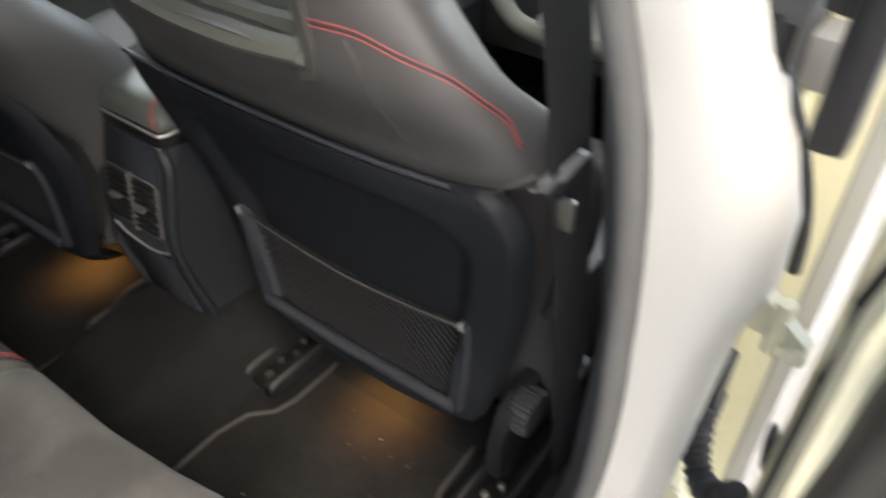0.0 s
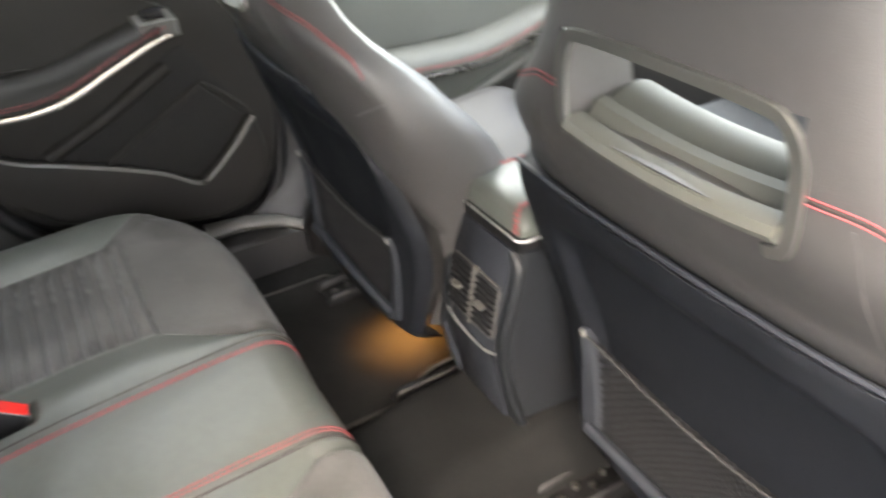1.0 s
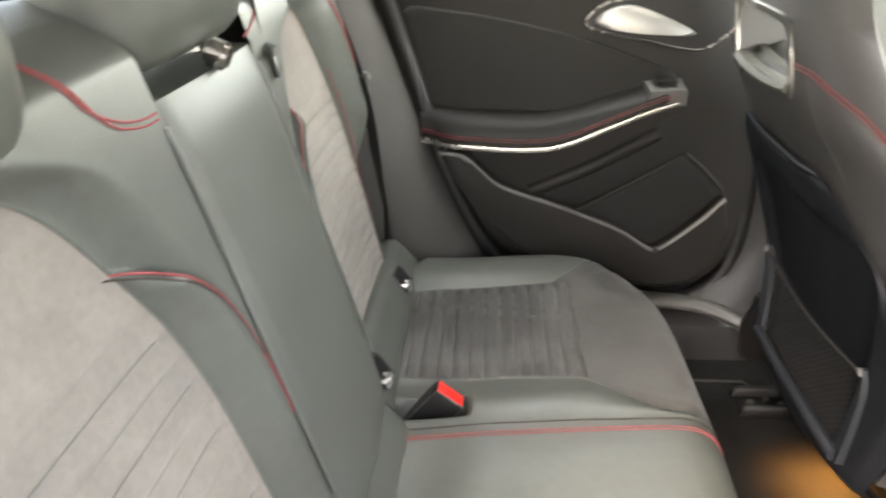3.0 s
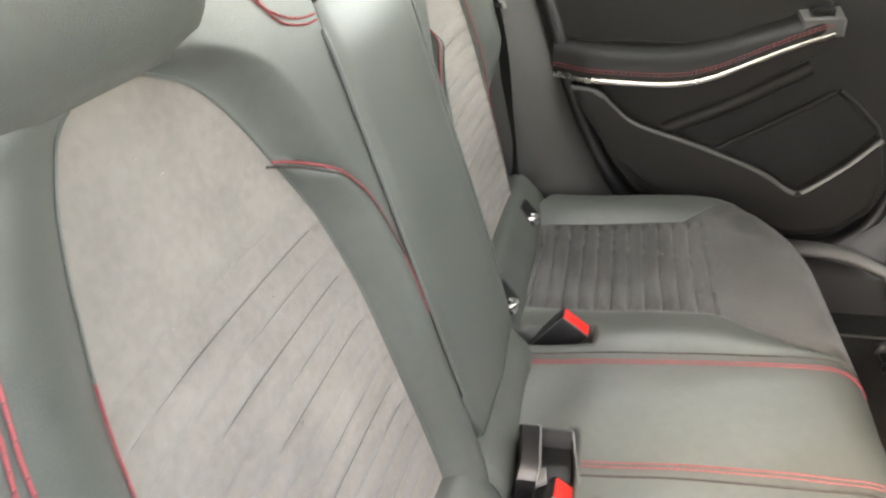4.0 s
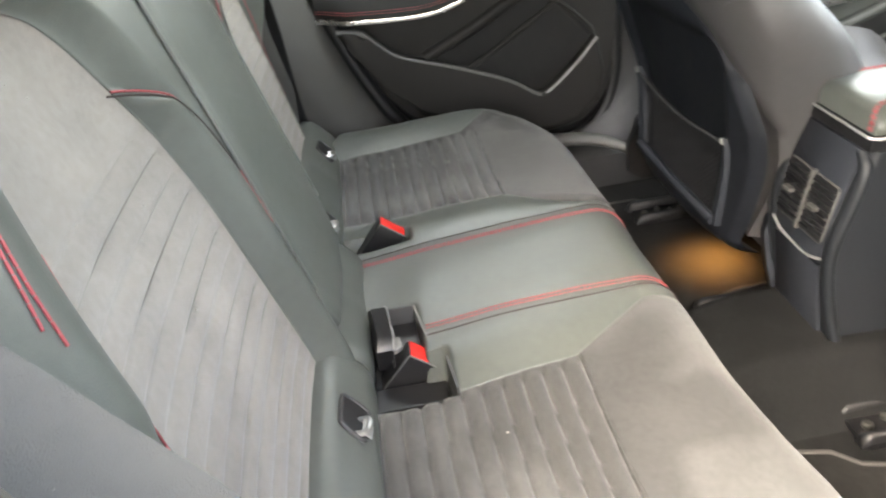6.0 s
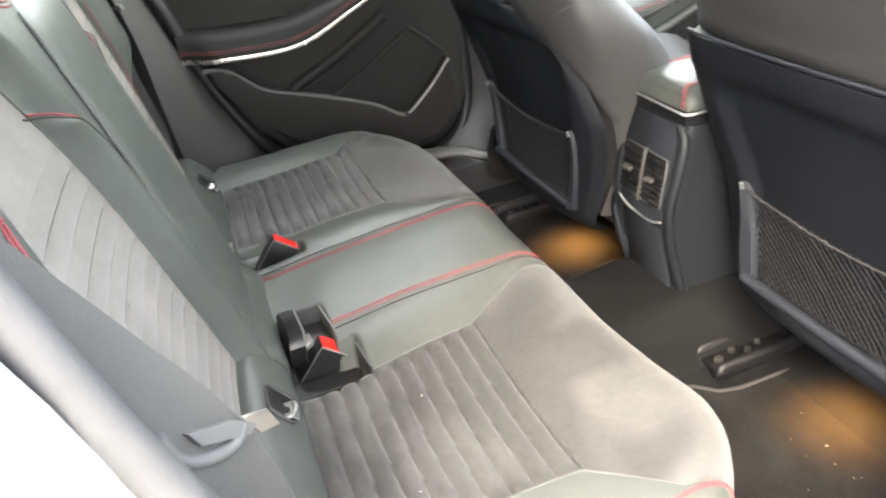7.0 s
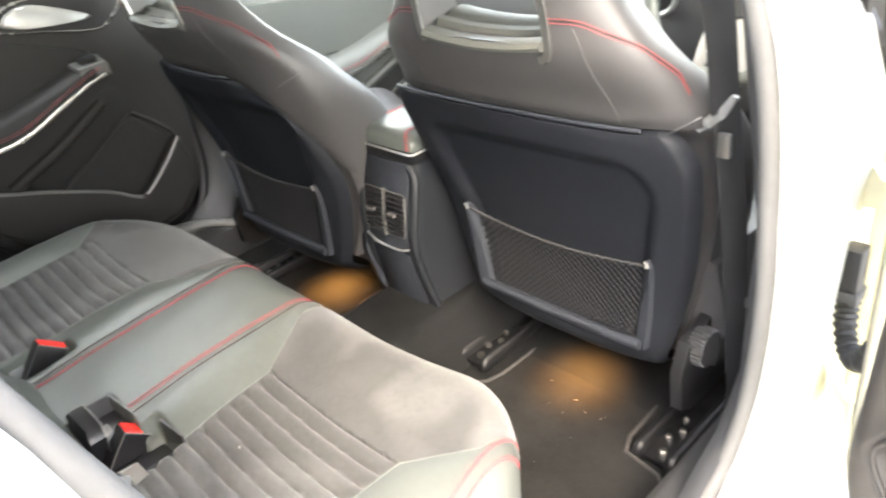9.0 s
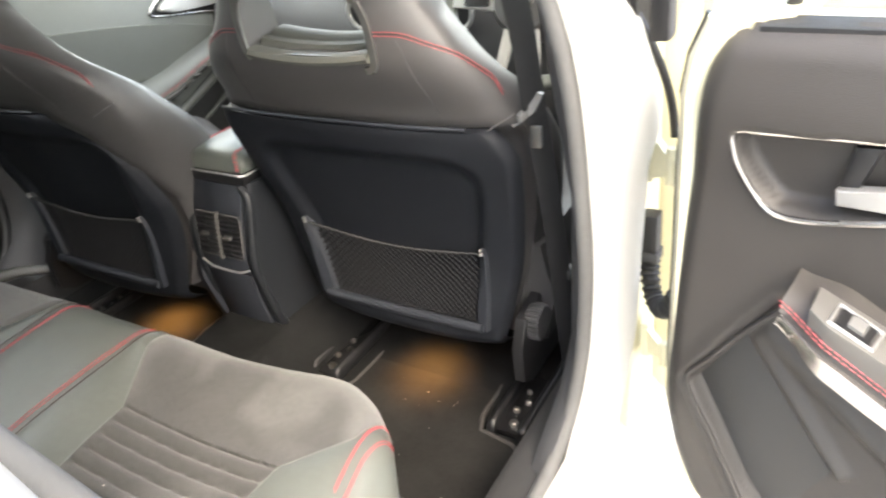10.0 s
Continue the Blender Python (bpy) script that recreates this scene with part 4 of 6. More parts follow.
    ledge = ((0.004, -0.010), (-0.003, -0.008), (-0.006, -0.003), (-0.002, 0.003), (0.006, 0.006), (0.016, 0.006), (0.021, 0.001), (0.026, 0.004), (0.031, 0.012), (0.041, 0.014), (0.046, 0.009), (0.051, 0.012), (0.062, 0.017), (0.080, 0.019), (0.094, 0.015), (0.098, 0.006), (0.100, -0.012))
    secs = []
    for i in range(17):
        u = -1 + i / 8
        secs.append([W(u * (SLOT_W - 0.005), yb(SLOT_Z0) + yo, SLOT_Z0 + zo + 0.008 * u * u - 0.006) for yo, zo in ledge])
    rings(b, secs)
    part("slot_ledge", b, LEDGE, sf, "ribbed grey slot ledge", smooth=35)
    # hard shell on the back with a raised rim
    b = bmesh.new()
    rows_ = []
    NX, NZ = 60, 60
    for j in range(NZ + 1):
        z = 0.425 + (0.890 - 0.425) * j / NZ
        row = []
        for i in range(NX + 1):
            u = -1 + 2 * i / NX
            w = shell_w(z, u < 0)
            x = u * w
            y = lerp_table(YR, z) - 0.010 + 0.022 * abs(u) ** 3
            # recessed middle between the slanting side rims and the broad top band
            xin = lerp_table([(0.42, 0.150), (0.50, 0.166), (0.66, 0.186), (0.77, 0.212), (0.90, 0.222)], z)
            corner = max(0, abs(x) - xin + 0.09) ** 2 + max(0, z - 0.752) ** 2
            y += 0.017 * soft((xin - abs(x)) / 0.022) * soft((0.846 - z) / 0.034) * soft((z - 0.488) / 0.012) * soft((0.100 - math.sqrt(corner)) / 0.030)
            y += 0.05 * max(0, (0.475 - z) / 0.05) ** 2
            e = max(abs(u), (z - 0.65) / 0.24, (0.65 - z) / 0.225)
            if e > 0.955:
                y += 0.02 * ((e - 0.955) / 0.045) ** 2
            row.append(W(x, y, z))
        rows_.append(row)
    rings(b, rows_, close_ring=False)
    bmesh.ops.solidify(b, geom=b.faces[:], thickness=0.004)
    sh = part("back_shell", b, SHELL, t, "blue-black hard plastic seat back shell", smooth=60)
    part("shell_top_edge", tube([W(u * (0.205 if u > 0 else 0.262 - arc), lerp_table(YR, 0.888) - 0.006 + 0.022 * abs(u * 0.8) ** 3, 0.889) for u in [-1 + 0.1 * i for i in range(21)]], 0.0030, 6), SHELL, sh)
    # storage net: wavy cord above, thick bar below, flat posts at the sides
    ny = lambda z: lerp_table(YR, z) + 0.002
    cord = [W(-0.177 + 0.354 * i / 60, ny(0.655) - 0.006, 0.650 - 0.016 * math.sin(math.pi * i / 60) + 0.0009 * math.sin(i * 2.1)) for i in range(61)]
    net = part("storage_net", tube(cord, 0.0018, 6), CORD, t, "black elastic storage net")
    b = bmesh.new()
    n = 26
    w0, w1 = 0.174, 0.152
    def np_(u, v):
        z = 0.647 - 0.016 * math.sin(math.pi * (u + 1) / 2) * (1 - v) - v * 0.146
        return W(u * (w0 + (w1 - w0) * v), ny(z) + 0.001, z)
    for k in range(-14, n):
        for sgn in (1, -1):
            pts = []
            for q in range(0, 29):
                v = q / 28
                u = -1 + 2 * (k / n + v * 0.45) + 0.006 * math.sin(q * 1.3 + k)
                if -1 <= u <= 1:
                    pts.append(np_(sgn * u, v))
            if len(pts) > 2:
                tube(pts, 0.0010, 3, bm=b)
    part("mesh", b, NETM, net)
    part("net_bar", tube([W(-0.166, ny(0.50) - 0.008, 0.497), W(0, ny(0.50) - 0.010, 0.496), W(0.166, ny(0.50) - 0.008, 0.497)], 0.0090, 10), SHELL, t)
    for sx in (-1, 1):
        b = bmesh.new()
        rings(b, [[W(sx * (xo - hw_), ny(z) + 0.006, z), W(sx * (xo - hw_ + 0.003), ny(z) - 0.005, z), W(sx * (xo + hw_ - 0.003), ny(z) - 0.009, z), W(sx * (xo + hw_), ny(z) + 0.004, z)] for z, xo, hw_ in ((0.490, 0.164, 0.012), (0.55, 0.170, 0.012), (0.61, 0.176, 0.010), (0.648, 0.180, 0.008), (0.660, 0.181, 0.005))])
        part("net_post", b, SHELL, t, smooth=60)
        part("net_clip", tube([W(sx * 0.180, ny(0.65) - 0.009, 0.650), W(sx * 0.180, ny(0.65) - 0.011, 0.660)], 0.0034, 8), GREYL, t)
    # seams
    curve = spline([(SLOT_W + 0.004, 1.036, 0), (0.157, 1.033, 0), (0.187, 1.020, 0), (0.213, 1.006, 0), (0.228, 0.993, 0), (0.244, 0.973, 0), (0.253, 0.957, 0), (0.260, 0.937, 0)], 8)
    for sx in (-1, 1):
        on = lambda p, o, lift: W(sx * min(p.x, lerp_table(HW, p.y) * 0.99), seat_rear_y(min(p.x, lerp_table(HW, p.y) * 0.99), p.y) - lift, p.y + o)
        b = bmesh.new()
        for o in (-0.0026, 0.0026):
            stitches(b, [on(p, o, 0.0005) for p in curve], 0.00062, 0.010, 0.0004)
        part("red_stitching", b, RED, t)
        part("seam", tube([on(p, 0, 0.0) for p in curve], 0.0009, 5), SEAMDARK, t)
        b = tube([W(sx * x, seat_rear_y(x, z) + 0.0004, z) for x, z in [(0.150 + 0.026 * (i / 12) ** 0.7, 1.026 - 0.136 * i / 12) for i in range(13)]], 0.0011, 5)
        part("seam", b, LEATHER_SOFT, t)
        b = tube([W(sx * x, seat_rear_y(x, z) + 0.0004, z) for x, z in [(0.230 + 0.036 * i / 8, 0.882 + 0.022 * i / 8) for i in range(9)]], 0.0014, 5)
        part("seam", b, LEATHER_SOFT, t)
    # seat cushion ahead of the backrest
    b = bmesh.new()
    secs = []
    for k in range(15):
        y = 0.40 + 0.50 * k / 14
        top = 0.60 + 0.03 * k / 14 - 0.09 * max(0, (k - 11) / 3) ** 2
        secs.append([W(x, y, z) for x, z in ((-0.25, 0.44), (-0.265, 0.53), (-0.245, top + 0.03), (-0.20, top + 0.035), (-0.15, top), (0, top - 0.008), (0.15, top), (0.20, top + 0.035), (0.245, top + 0.03), (0.265, 0.53), (0.25, 0.44))])
    rings(b, secs)
    part("seat_cushion", b, LEATHER_SOFT, t, smooth=70)
    lo, hi = W(-0.20, 0.44, 0.42), W(0.20, 0.85, 0.46)
    part("seat_base", box([min(a, c) for a, c in zip(lo, hi)], [max(a, c) for a, c in zip(lo, hi)], 0.012), BLACK, t)
    # side cover with the recliner wheel
    for sx in (1,):
        b = slab([W(sx * 0.222, 0.315, 0.40), W(sx * 0.222, 0.312, 0.47), W(sx * 0.222, 0.335, 0.520), W(sx * 0.222, 0.42, 0.540), W(sx * 0.222, 0.55, 0.48), W(sx * 0.222, 0.75, 0.46), W(sx * 0.222, 0.75, 0.38), W(sx * 0.222, 0.345, 0.38)], V(side * sx * 0.020, 0, 0), 0.006)
        part("side_cover", b, BLACK, t)
        c = W(sx * 0.246, 0.366, 0.500)
        b = bmesh.new()
        gear = [(0.0315 + 0.0014 * math.copysign(1, math.sin(2 * math.pi * i / 6)), 2 * math.pi * i / 144) for i in range(144)]
        rings(b, [[V(r * k * math.cos(a), r * k * math.sin(a), h) for r, a in gear] for k, h in ((0.9, -0.013), (1.0, -0.010), (1.0, 0.010), (0.92, 0.014), (0.55, 0.015))])
        part("recliner_wheel", moved(b, Matrix.Translation(c) @ pose(0, 0, 0, 0, 90)), PLASTIC, t, "ribbed black recliner wheel", smooth=30)
    part("base_lamp", moved(disc(0.008, 0.006, 16, 0.001), Matrix.Translation(W(0.06, 0.365, 0.455))), AMBER, t, "small amber footwell lamp")
    return t


front_seat(0.366, 0.0, 0.0, 1, "grey leather front seat with net on the back shell")
front_seat(-0.346, -0.113, 0.004, -1, "grey leather front passenger seat with dark back shell", 0.11, 0.09, 0.15)


def seat_rail(x, y):
    t = thing("seat_rail", "black steel seat rail end bolted to the floor", "seat rail", "seat rails", at=(x, y, 0.305))
    z0 = floor_z(x, y) + 0.006
    b = bmesh.new()
    rings(b, [[V(x + a, yy, z0 + zz) for a, zz in ((-0.040, 0.0), (-0.040, 0.008), (0.040, 0.008), (0.040, 0.0))] for yy in (y - 0.052, y + 0.22)])
    part("channel", b, BLACK, t)
    for sx in (-1, 1):
        b = bmesh.new()
        rings(b, [[V(x + sx * 0.030 + a, yy, z0 + 0.004 + k * zz) for a, zz in ((-0.009, 0.0), (-0.008, 0.018), (-0.004, 0.023), (0.004, 0.023), (0.008, 0.018), (0.009, 0.0))] for yy, k in ((y - 0.060, 0.2), (y - 0.055, 0.75), (y - 0.045, 1.0), (y + 0.2, 1.0))])
        part("side_rib", b, BLACK, t, smooth=60)
    for dx_, dy_, r in ((0.004, -0.030, 0.0085), (-0.006, 0.004, 0.0065), (0.006, 0.030, 0.006), (-0.004, 0.058, 0.005)):
        part("bolt", moved(disc(r, 0.012, 6, 0.002), Matrix.Translation((x + dx_, y + dy_, z0 + 0.011))), STEEL, t)
    return t


for x, y in ((0.156, 0.338), (0.580, 0.333), (-0.548, 0.262), (-0.140, 0.245)):
    seat_rail(x, y)


# ---------------------------------------------------------------- centre console
def console():
    t = thing("centre_console", "dark centre console with rear air vents and padded armrest", "console", at=(0, 0.3, 0.32))
    CX = -0.022

    def rear_y(z):
        return lerp_table([(0.33, 0.300), (0.42, 0.286), (0.50, 0.272), (0.56, 0.268), (0.66, 0.284), (0.72, 0.298)], z)

    def plate(rows, d0, d1, edge=0.003):
        b = bmesh.new()
        rings(b, [[V(CX - w, rear_y(z) - d0, z), V(CX - w + edge, rear_y(z) - d1, z), V(CX + w - edge, rear_y(z) - d1, z), V(CX + w, rear_y(z) - d0, z), V(CX + w, rear_y(z) + 0.006, z), V(CX - w, rear_y(z) + 0.006, z)] for z, w in rows])
        return b
    b = bmesh.new()
    secs = []
    for z, w in ((0.33, 0.086), (0.40, 0.082), (0.47, 0.079), (0.54, 0.078), (0.60, 0.079), (0.66, 0.082), (0.70, 0.086), (0.718, 0.088)):
        y, f = rear_y(z), 0.125
        half = [(w - 0.020, y), (w - 0.010, y + 0.001), (w - 0.003, y + 0.006), (w, y + 0.014), (w + 0.002, y + 0.026), (w + 0.3 * (f - w), y + 0.09), (f - 0.012, y + 0.16), (f, y + 0.22), (f, 1.0)]
        secs.append([V(CX - x, yy, z) for x, yy in reversed(half)] + [V(CX + x, yy, z) for x, yy in half])
    rings(b, secs)
    part("body", b, CONSOLE, t, "smooth dark plastic console housing", smooth=70)
    # rounded side flanges that frame the rear face
    for sx in (-1, 1):
        line = spline([(CX + sx * 0.066, rear_y(0.715) - 0.001, 0.712), (CX + sx * 0.080, rear_y(0.69) + 0.002, 0.690), (CX + sx * 0.080, rear_y(0.64) + 0.002, 0.640), (CX + sx * 0.075, rear_y(0.56) + 0.002, 0.560), (CX + sx * 0.076, rear_y(0.48) + 0.004, 0.480), (CX + sx * 0.084, rear_y(0.40) + 0.010, 0.395)], 8)
        part("side_flange", sweep(line, lambda k: circle(0.0075 + 0.004 * soft(k * 3), 12, 0.009), up=(0, -1, 0)), CONSOLE, t, smooth=70)
    part("lower_panel", plate(((0.345, 0.064), (0.42, 0.062), (0.528, 0.060)), 0.003, 0.006), SHELL, t, smooth=50)
    b = bmesh.new()
    rings(b, [[V(x0 - 0.012, y, z), V(x0 - 0.006, y - 0.012, z), V(x0 + 0.010, y - 0.014, z), V(x0 + 0.018, y + 0.004, z), V(x0, y + 0.03, z)] for x0, y, z in ((-0.106, 0.300, 0.385), (-0.108, 0.284, 0.44), (-0.114, 0.276, 0.50), (-0.118, 0.282, 0.525), (-0.114, 0.292, 0.54))])
    part("side_fin", b, SHELL, t, smooth=60)
    part("vent_panel", plate(((0.536, 0.064), (0.60, 0.066), (0.672, 0.070), (0.715, 0.074)), 0.002, 0.005), SHELL, t, smooth=50)
    Z0, Z1 = 0.566, 0.654
    for sx in (-1, 1):
        cx = CX + sx * 0.0315
        ring = [V(cx - 0.027, rear_y(Z0) - 0.006, Z0), V(cx + 0.027, rear_y(Z0) - 0.006, Z0), V(cx + 0.0285, rear_y(Z1) - 0.006, Z1), V(cx - 0.0285, rear_y(Z1) - 0.006, Z1)]
        b = bmesh.new()
        tube([p.lerp(q, k) for p, q in zip(ring, ring[1:] + ring[:1]) for k in (0.06, 0.94)], 0.0018, 6, True, (0, 1, 0), b)
        vent = part("air_vent", b, GREY2, t, "rear air vent in a thin grey frame")
        part("vent_back", slab(ring, (0, -0.0015, 0), 0), BLACK, vent)
        for k in range(8):
            z = Z0 + 0.007 + 0.0103 * k
            part("slat", box((cx - 0.0255, rear_y(z) - 0.0125, z), (cx + 0.0255, rear_y(z) - 0.006, z + 0.0026), 0.0008, 1), BLACK, vent)
        part("vent_rib", slab([V(cx - 0.0012, rear_y(Z0) - 0.005, Z0 + 0.004), V(cx + 0.0012, rear_y(Z0) - 0.005, Z0 + 0.004), V(cx + 0.0012, rear_y(Z1) - 0.005, Z1 - 0.004), V(cx - 0.0012, rear_y(Z1) - 0.005, Z1 - 0.004)], (0, -0.006, 0), 0.0004, 1), BLACK, vent)
        zk = 0.610
        part("vent_knob", box((cx - 0.011, rear_y(zk) - 0.021, zk), (cx + 0.009, rear_y(zk) - 0.011, zk + 0.007), 0.002), GREY2, vent)
    part("divider", slab([V(CX - 0.0032, rear_y(Z0) - 0.004, Z0 - 0.004), V(CX + 0.0032, rear_y(Z0) - 0.004, Z0 - 0.004), V(CX + 0.0032, rear_y(Z1) - 0.004, Z1 + 0.004), V(CX - 0.0032, rear_y(Z1) - 0.004, Z1 + 0.004)], (0, -0.008, 0), 0.001), GREY2, t, "grey divider")
    part("trim_line", tube(spline([(CX - 0.066, rear_y(0.55) - 0.006, 0.548), (CX - 0.035, rear_y(0.535) - 0.008, 0.536), (CX + 0.03, rear_y(0.533) - 0.008, 0.533), (CX + 0.064, rear_y(0.545) - 0.006, 0.543)], 6), 0.0022, 6), SILVER, t)
    # armrest
    PY, PZ = 0.296, 0.740
    b = bmesh.new()
    secs = []
    for y, k in ((0.0, 0.60), (0.004, 0.84), (0.013, 0.97), (0.03, 1.0), (0.12, 1.03), (0.20, 1.0), (0.212, 0.9)):
        w = 0.082 * (0.9 + 0.1 * k)
        zt = PZ + 0.036 * k
        secs.append([V(CX - w, PY + y, PZ), V(CX - w - 0.003, PY + y, PZ + 0.012), V(CX - w + 0.006, PY + y, zt - 0.010), V(CX - w + 0.024, PY + y, zt), V(CX, PY + y, zt + 0.003), V(CX + w - 0.024, PY + y, zt), V(CX + w - 0.006, PY + y, zt - 0.010), V(CX + w + 0.003, PY + y, PZ + 0.012), V(CX + w, PY + y, PZ)])
    rings(b, secs)
    pad = part("armrest_pad", b, PADM, t, "padded pale grey-green leather armrest lid", smooth=60)
    for sx in (-1, 1):
        for k in (0, 0.005):
            b = stitches(bmesh.new(), [V(CX + sx * (0.072 - k), PY - 0.001, PZ + 0.004), V(CX + sx * (0.073 - k), PY - 0.001, PZ + 0.018), V(CX + sx * (0.068 - k), PY + 0.004, PZ + 0.029), V(CX + sx * (0.060 - k), PY + 0.016, PZ + 0.0355), V(CX + sx * (0.056 - k), PY + 0.12, PZ + 0.0380)], 0.0013)
            part("red_stitching", b, RED, pad)
    part("armrest_hinge", box((CX - 0.083, PY - 0.004, PZ - 0.024), (CX + 0.083, PY + 0.215, PZ - 0.002), 0.005), BLACK, t, "gloss black strip under the armrest")
    part("hinge_edge", tube([V(CX - 0.081, PY - 0.003, PZ - 0.003), V(CX + 0.078, PY - 0.005, PZ - 0.003), V(CX + 0.085, PY + 0.004, PZ - 0.003), V(CX + 0.086, PY + 0.21, PZ - 0.003)], 0.0022, 6), SILVER, t)
    return t


console()


# ---------------------------------------------------------------- rear bench: cushion
YF = smooth_table([(0.0, 0.012), (0.20, 0.018), (0.40, 0.016), (0.50, -0.012), (0.57, -0.060), (0.62, -0.125), (0.645, -0.20), (0.655, -0.26)], 4)
YB = [(0.0, -0.455), (0.52, -0.455), (0.60, -0.42), (0.655, -0.35)]
RAIL = {
    0: [(-0.5, 0.0), (0.1, 0.0)],
    1: [(-0.5, 0.084), (0.1, 0.084)],
    2: [(-0.5, 0.108), (0.1, 0.108)],
    3: [(-0.5, 0.232), (-0.35, 0.225), (-0.23, 0.217), (-0.155, 0.211), (-0.12, 0.186), (-0.045, 0.132), (0.1, 0.124)],
    4: [(-0.5, 0.480), (-0.15, 0.500), (-0.06, 0.566), (0.1, 0.60)],
    5: [(-0.5, 0.655), (0.1, 0.655)],
}
RIDGE = (-0.425, -0.150, 11)


def cushion_h(x, y):
    a = abs(x)
    front = soft((y + 0.45) / 0.45)
    z = 0.585 + 0.018 * front
    r2, r3, r4 = (lerp_table(RAIL[k], y) for k in (2, 3, 4))
    if a <= r2:
        z += 0.014 - 0.004 * (a / r2) ** 2
    elif a <= r3:
        z += 0.010 - 0.008 * soft((a - r2) / (r3 - r2)) + 0.006 * math.sin(math.pi * (a - r2) / (r3 - r2))
    elif a <= r4:
        m = (a - r3) / (r4 - r3)
        z += 0.002 - 0.010 * math.sin(math.pi * m) + 0.010 * soft((y + 0.14) / 0.1)
        if RIDGE[0] < y < RIDGE[1]:
            k = (y - RIDGE[0]) / (RIDGE[1] - RIDGE[0]) * RIDGE[2]
            z += 0.0160 * (abs(math.sin(math.pi * k)) ** 0.34 - 0.87) * soft(m / 0.04) * soft((1 - m) / 0.04)
    else:
        m = (a - r4) / (0.655 - r4)
        z += 0.002 + 0.020 * math.sin(math.pi * min(1, m * 1.05)) * (1 - 0.6 * front) - 0.022 * m ** 3
    z -= 0.012 * (1 - soft((y + 0.42) / 0.20)) * soft((0.26 - a) / 0.05)
    # wrinkles and creases of use
    z += 0.0016 * noise.noise(V(x * 14, y * 14, 0.3)) * (1.6 if a > r4 or a < r3 else 1.0)
    # the wells for the belt buckles
    dip = 0.0
    for wx0, wx1, wy in ((0.046, 0.170, -0.330), (0.148, 0.228, -0.302), (-0.172, -0.128, -0.318)):
        inside = soft((x - wx0) / 0.012) * soft((wx1 - x) / 0.012) * soft((wy - y) / 0.010)
        dip = max(dip, inside)
    return z - 0.060 * dip


def bench_cushion():
    t = thing("rear_bench_cushion", "grey leather and suede rear bench cushion with red stitching", "rear seat", at=(0, -0.2, 0.30))
    R = 0.058
    # rows: top, rounded front, front face
    tops = sorted(set([round(-0.455 + 0.0039 * i, 5) for i in range(108)]))
    NS = 150

    def surf(x, s, extra):
        a = abs(x)
        yf, yb = lerp_table(YF, a) + 0.012 * soft((x - 0.25) / 0.15) + 0.030 * soft((x - 0.36) / 0.14), lerp_table(YB, a)
        y = yb + (yf - R - yb) * s
        z = cushion_h(x, y)
        if s < 0.02:
            z -= 0.02 * (1 - s / 0.02) ** 2
        if extra is not None:
            if extra <= 90:
                g = radians(extra)
                y, z = yf - R + R * math.sin(g), z - R * (1 - math.cos(g))
            else:
                k = (extra - 90) / 90
                y, z = yf - 0.018 * k, z - R - k * (z - R - 0.33)
        return V(x, y, z)
    ss = [(i / NS, None) for i in range(NS + 1)] + [(1.0, e) for e in (10, 20, 30, 42, 55, 70, 90, 105, 130, 180)]
    cols = [(4, 5, 14), (3, 4, 40), (2, 3, 16), (1, 2, 4), (0, 1, 8)]

    def region(k0, k1, n, sgn, keep, name, material, label):
        b = bmesh.new()
        grid_ = []
        for s, e in ss:
            row = []
            for i in range(n + 1):
                # rails follow the row's own y; two passes settle it
                x = 0.0
                y = -0.455 + (0.0 + 0.455) * s
                for _ in range(3):
                    a0, a1 = lerp_table(RAIL[k0], y), lerp_table(RAIL[k1], y)
                    x = a0 + (a1 - a0) * i / n
                    y = surf(x, s, e).y
                row.append((surf(sgn * x, s, e), y))
            grid_.append(row)
        vs = {}
        def vert(r, c):
            if (r, c) not in vs:
                vs[(r, c)] = b.verts.new(grid_[r][c][0])
            return vs[(r, c)]
        for r in range(len(grid_) - 1):
            for c in range(n):
                if keep(grid_[r][c][1], ss[r][1]):
                    b.faces.new((vert(r, c), vert(r, c + 1), vert(r + 1, c + 1), vert(r + 1, c)))
        if k1 == 5:
            last = [vert(r, n) for r in range(len(grid_))]
            lo1 = [b.verts.new(v.co + V(sgn * 0.008, 0, -0.02)) for v in last]
            lo2 = [b.verts.new(V(v.co.x + sgn * 0.002, v.co.y, 0.34)) for v in last]
            for q in range(len(last) - 1):
                b.faces.new((last[q], last[q + 1], lo1[q + 1], lo1[q]))
                b.faces.new((lo1[q], lo1[q + 1], lo2[q + 1], lo2[q]))
        if sgn < 0:
            bmesh.ops.reverse_faces(b, faces=b.faces[:])
        return part(name, b, material, t, label, smooth=75, normals=False)
    for sgn in (1, -1):
        region(4, 5, 14, sgn, lambda y, e: True, "side_bolster", LEATHER, "dark grey leather side bolster")
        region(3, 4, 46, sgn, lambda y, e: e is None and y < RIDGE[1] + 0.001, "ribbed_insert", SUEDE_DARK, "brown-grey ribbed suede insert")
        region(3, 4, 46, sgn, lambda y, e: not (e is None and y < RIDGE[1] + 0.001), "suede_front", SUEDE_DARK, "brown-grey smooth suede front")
        region(2, 3, 20, sgn, lambda y, e: True, "inner_bolster", LEATHER, "")
        region(0, 2, 14, sgn, lambda y, e: True, "centre_panel", LEATHER, "")
        # seams
        def line(k, off=0.0, lift=0.001, s0=0.0, s1=1.0, arc=True):
            pts = []
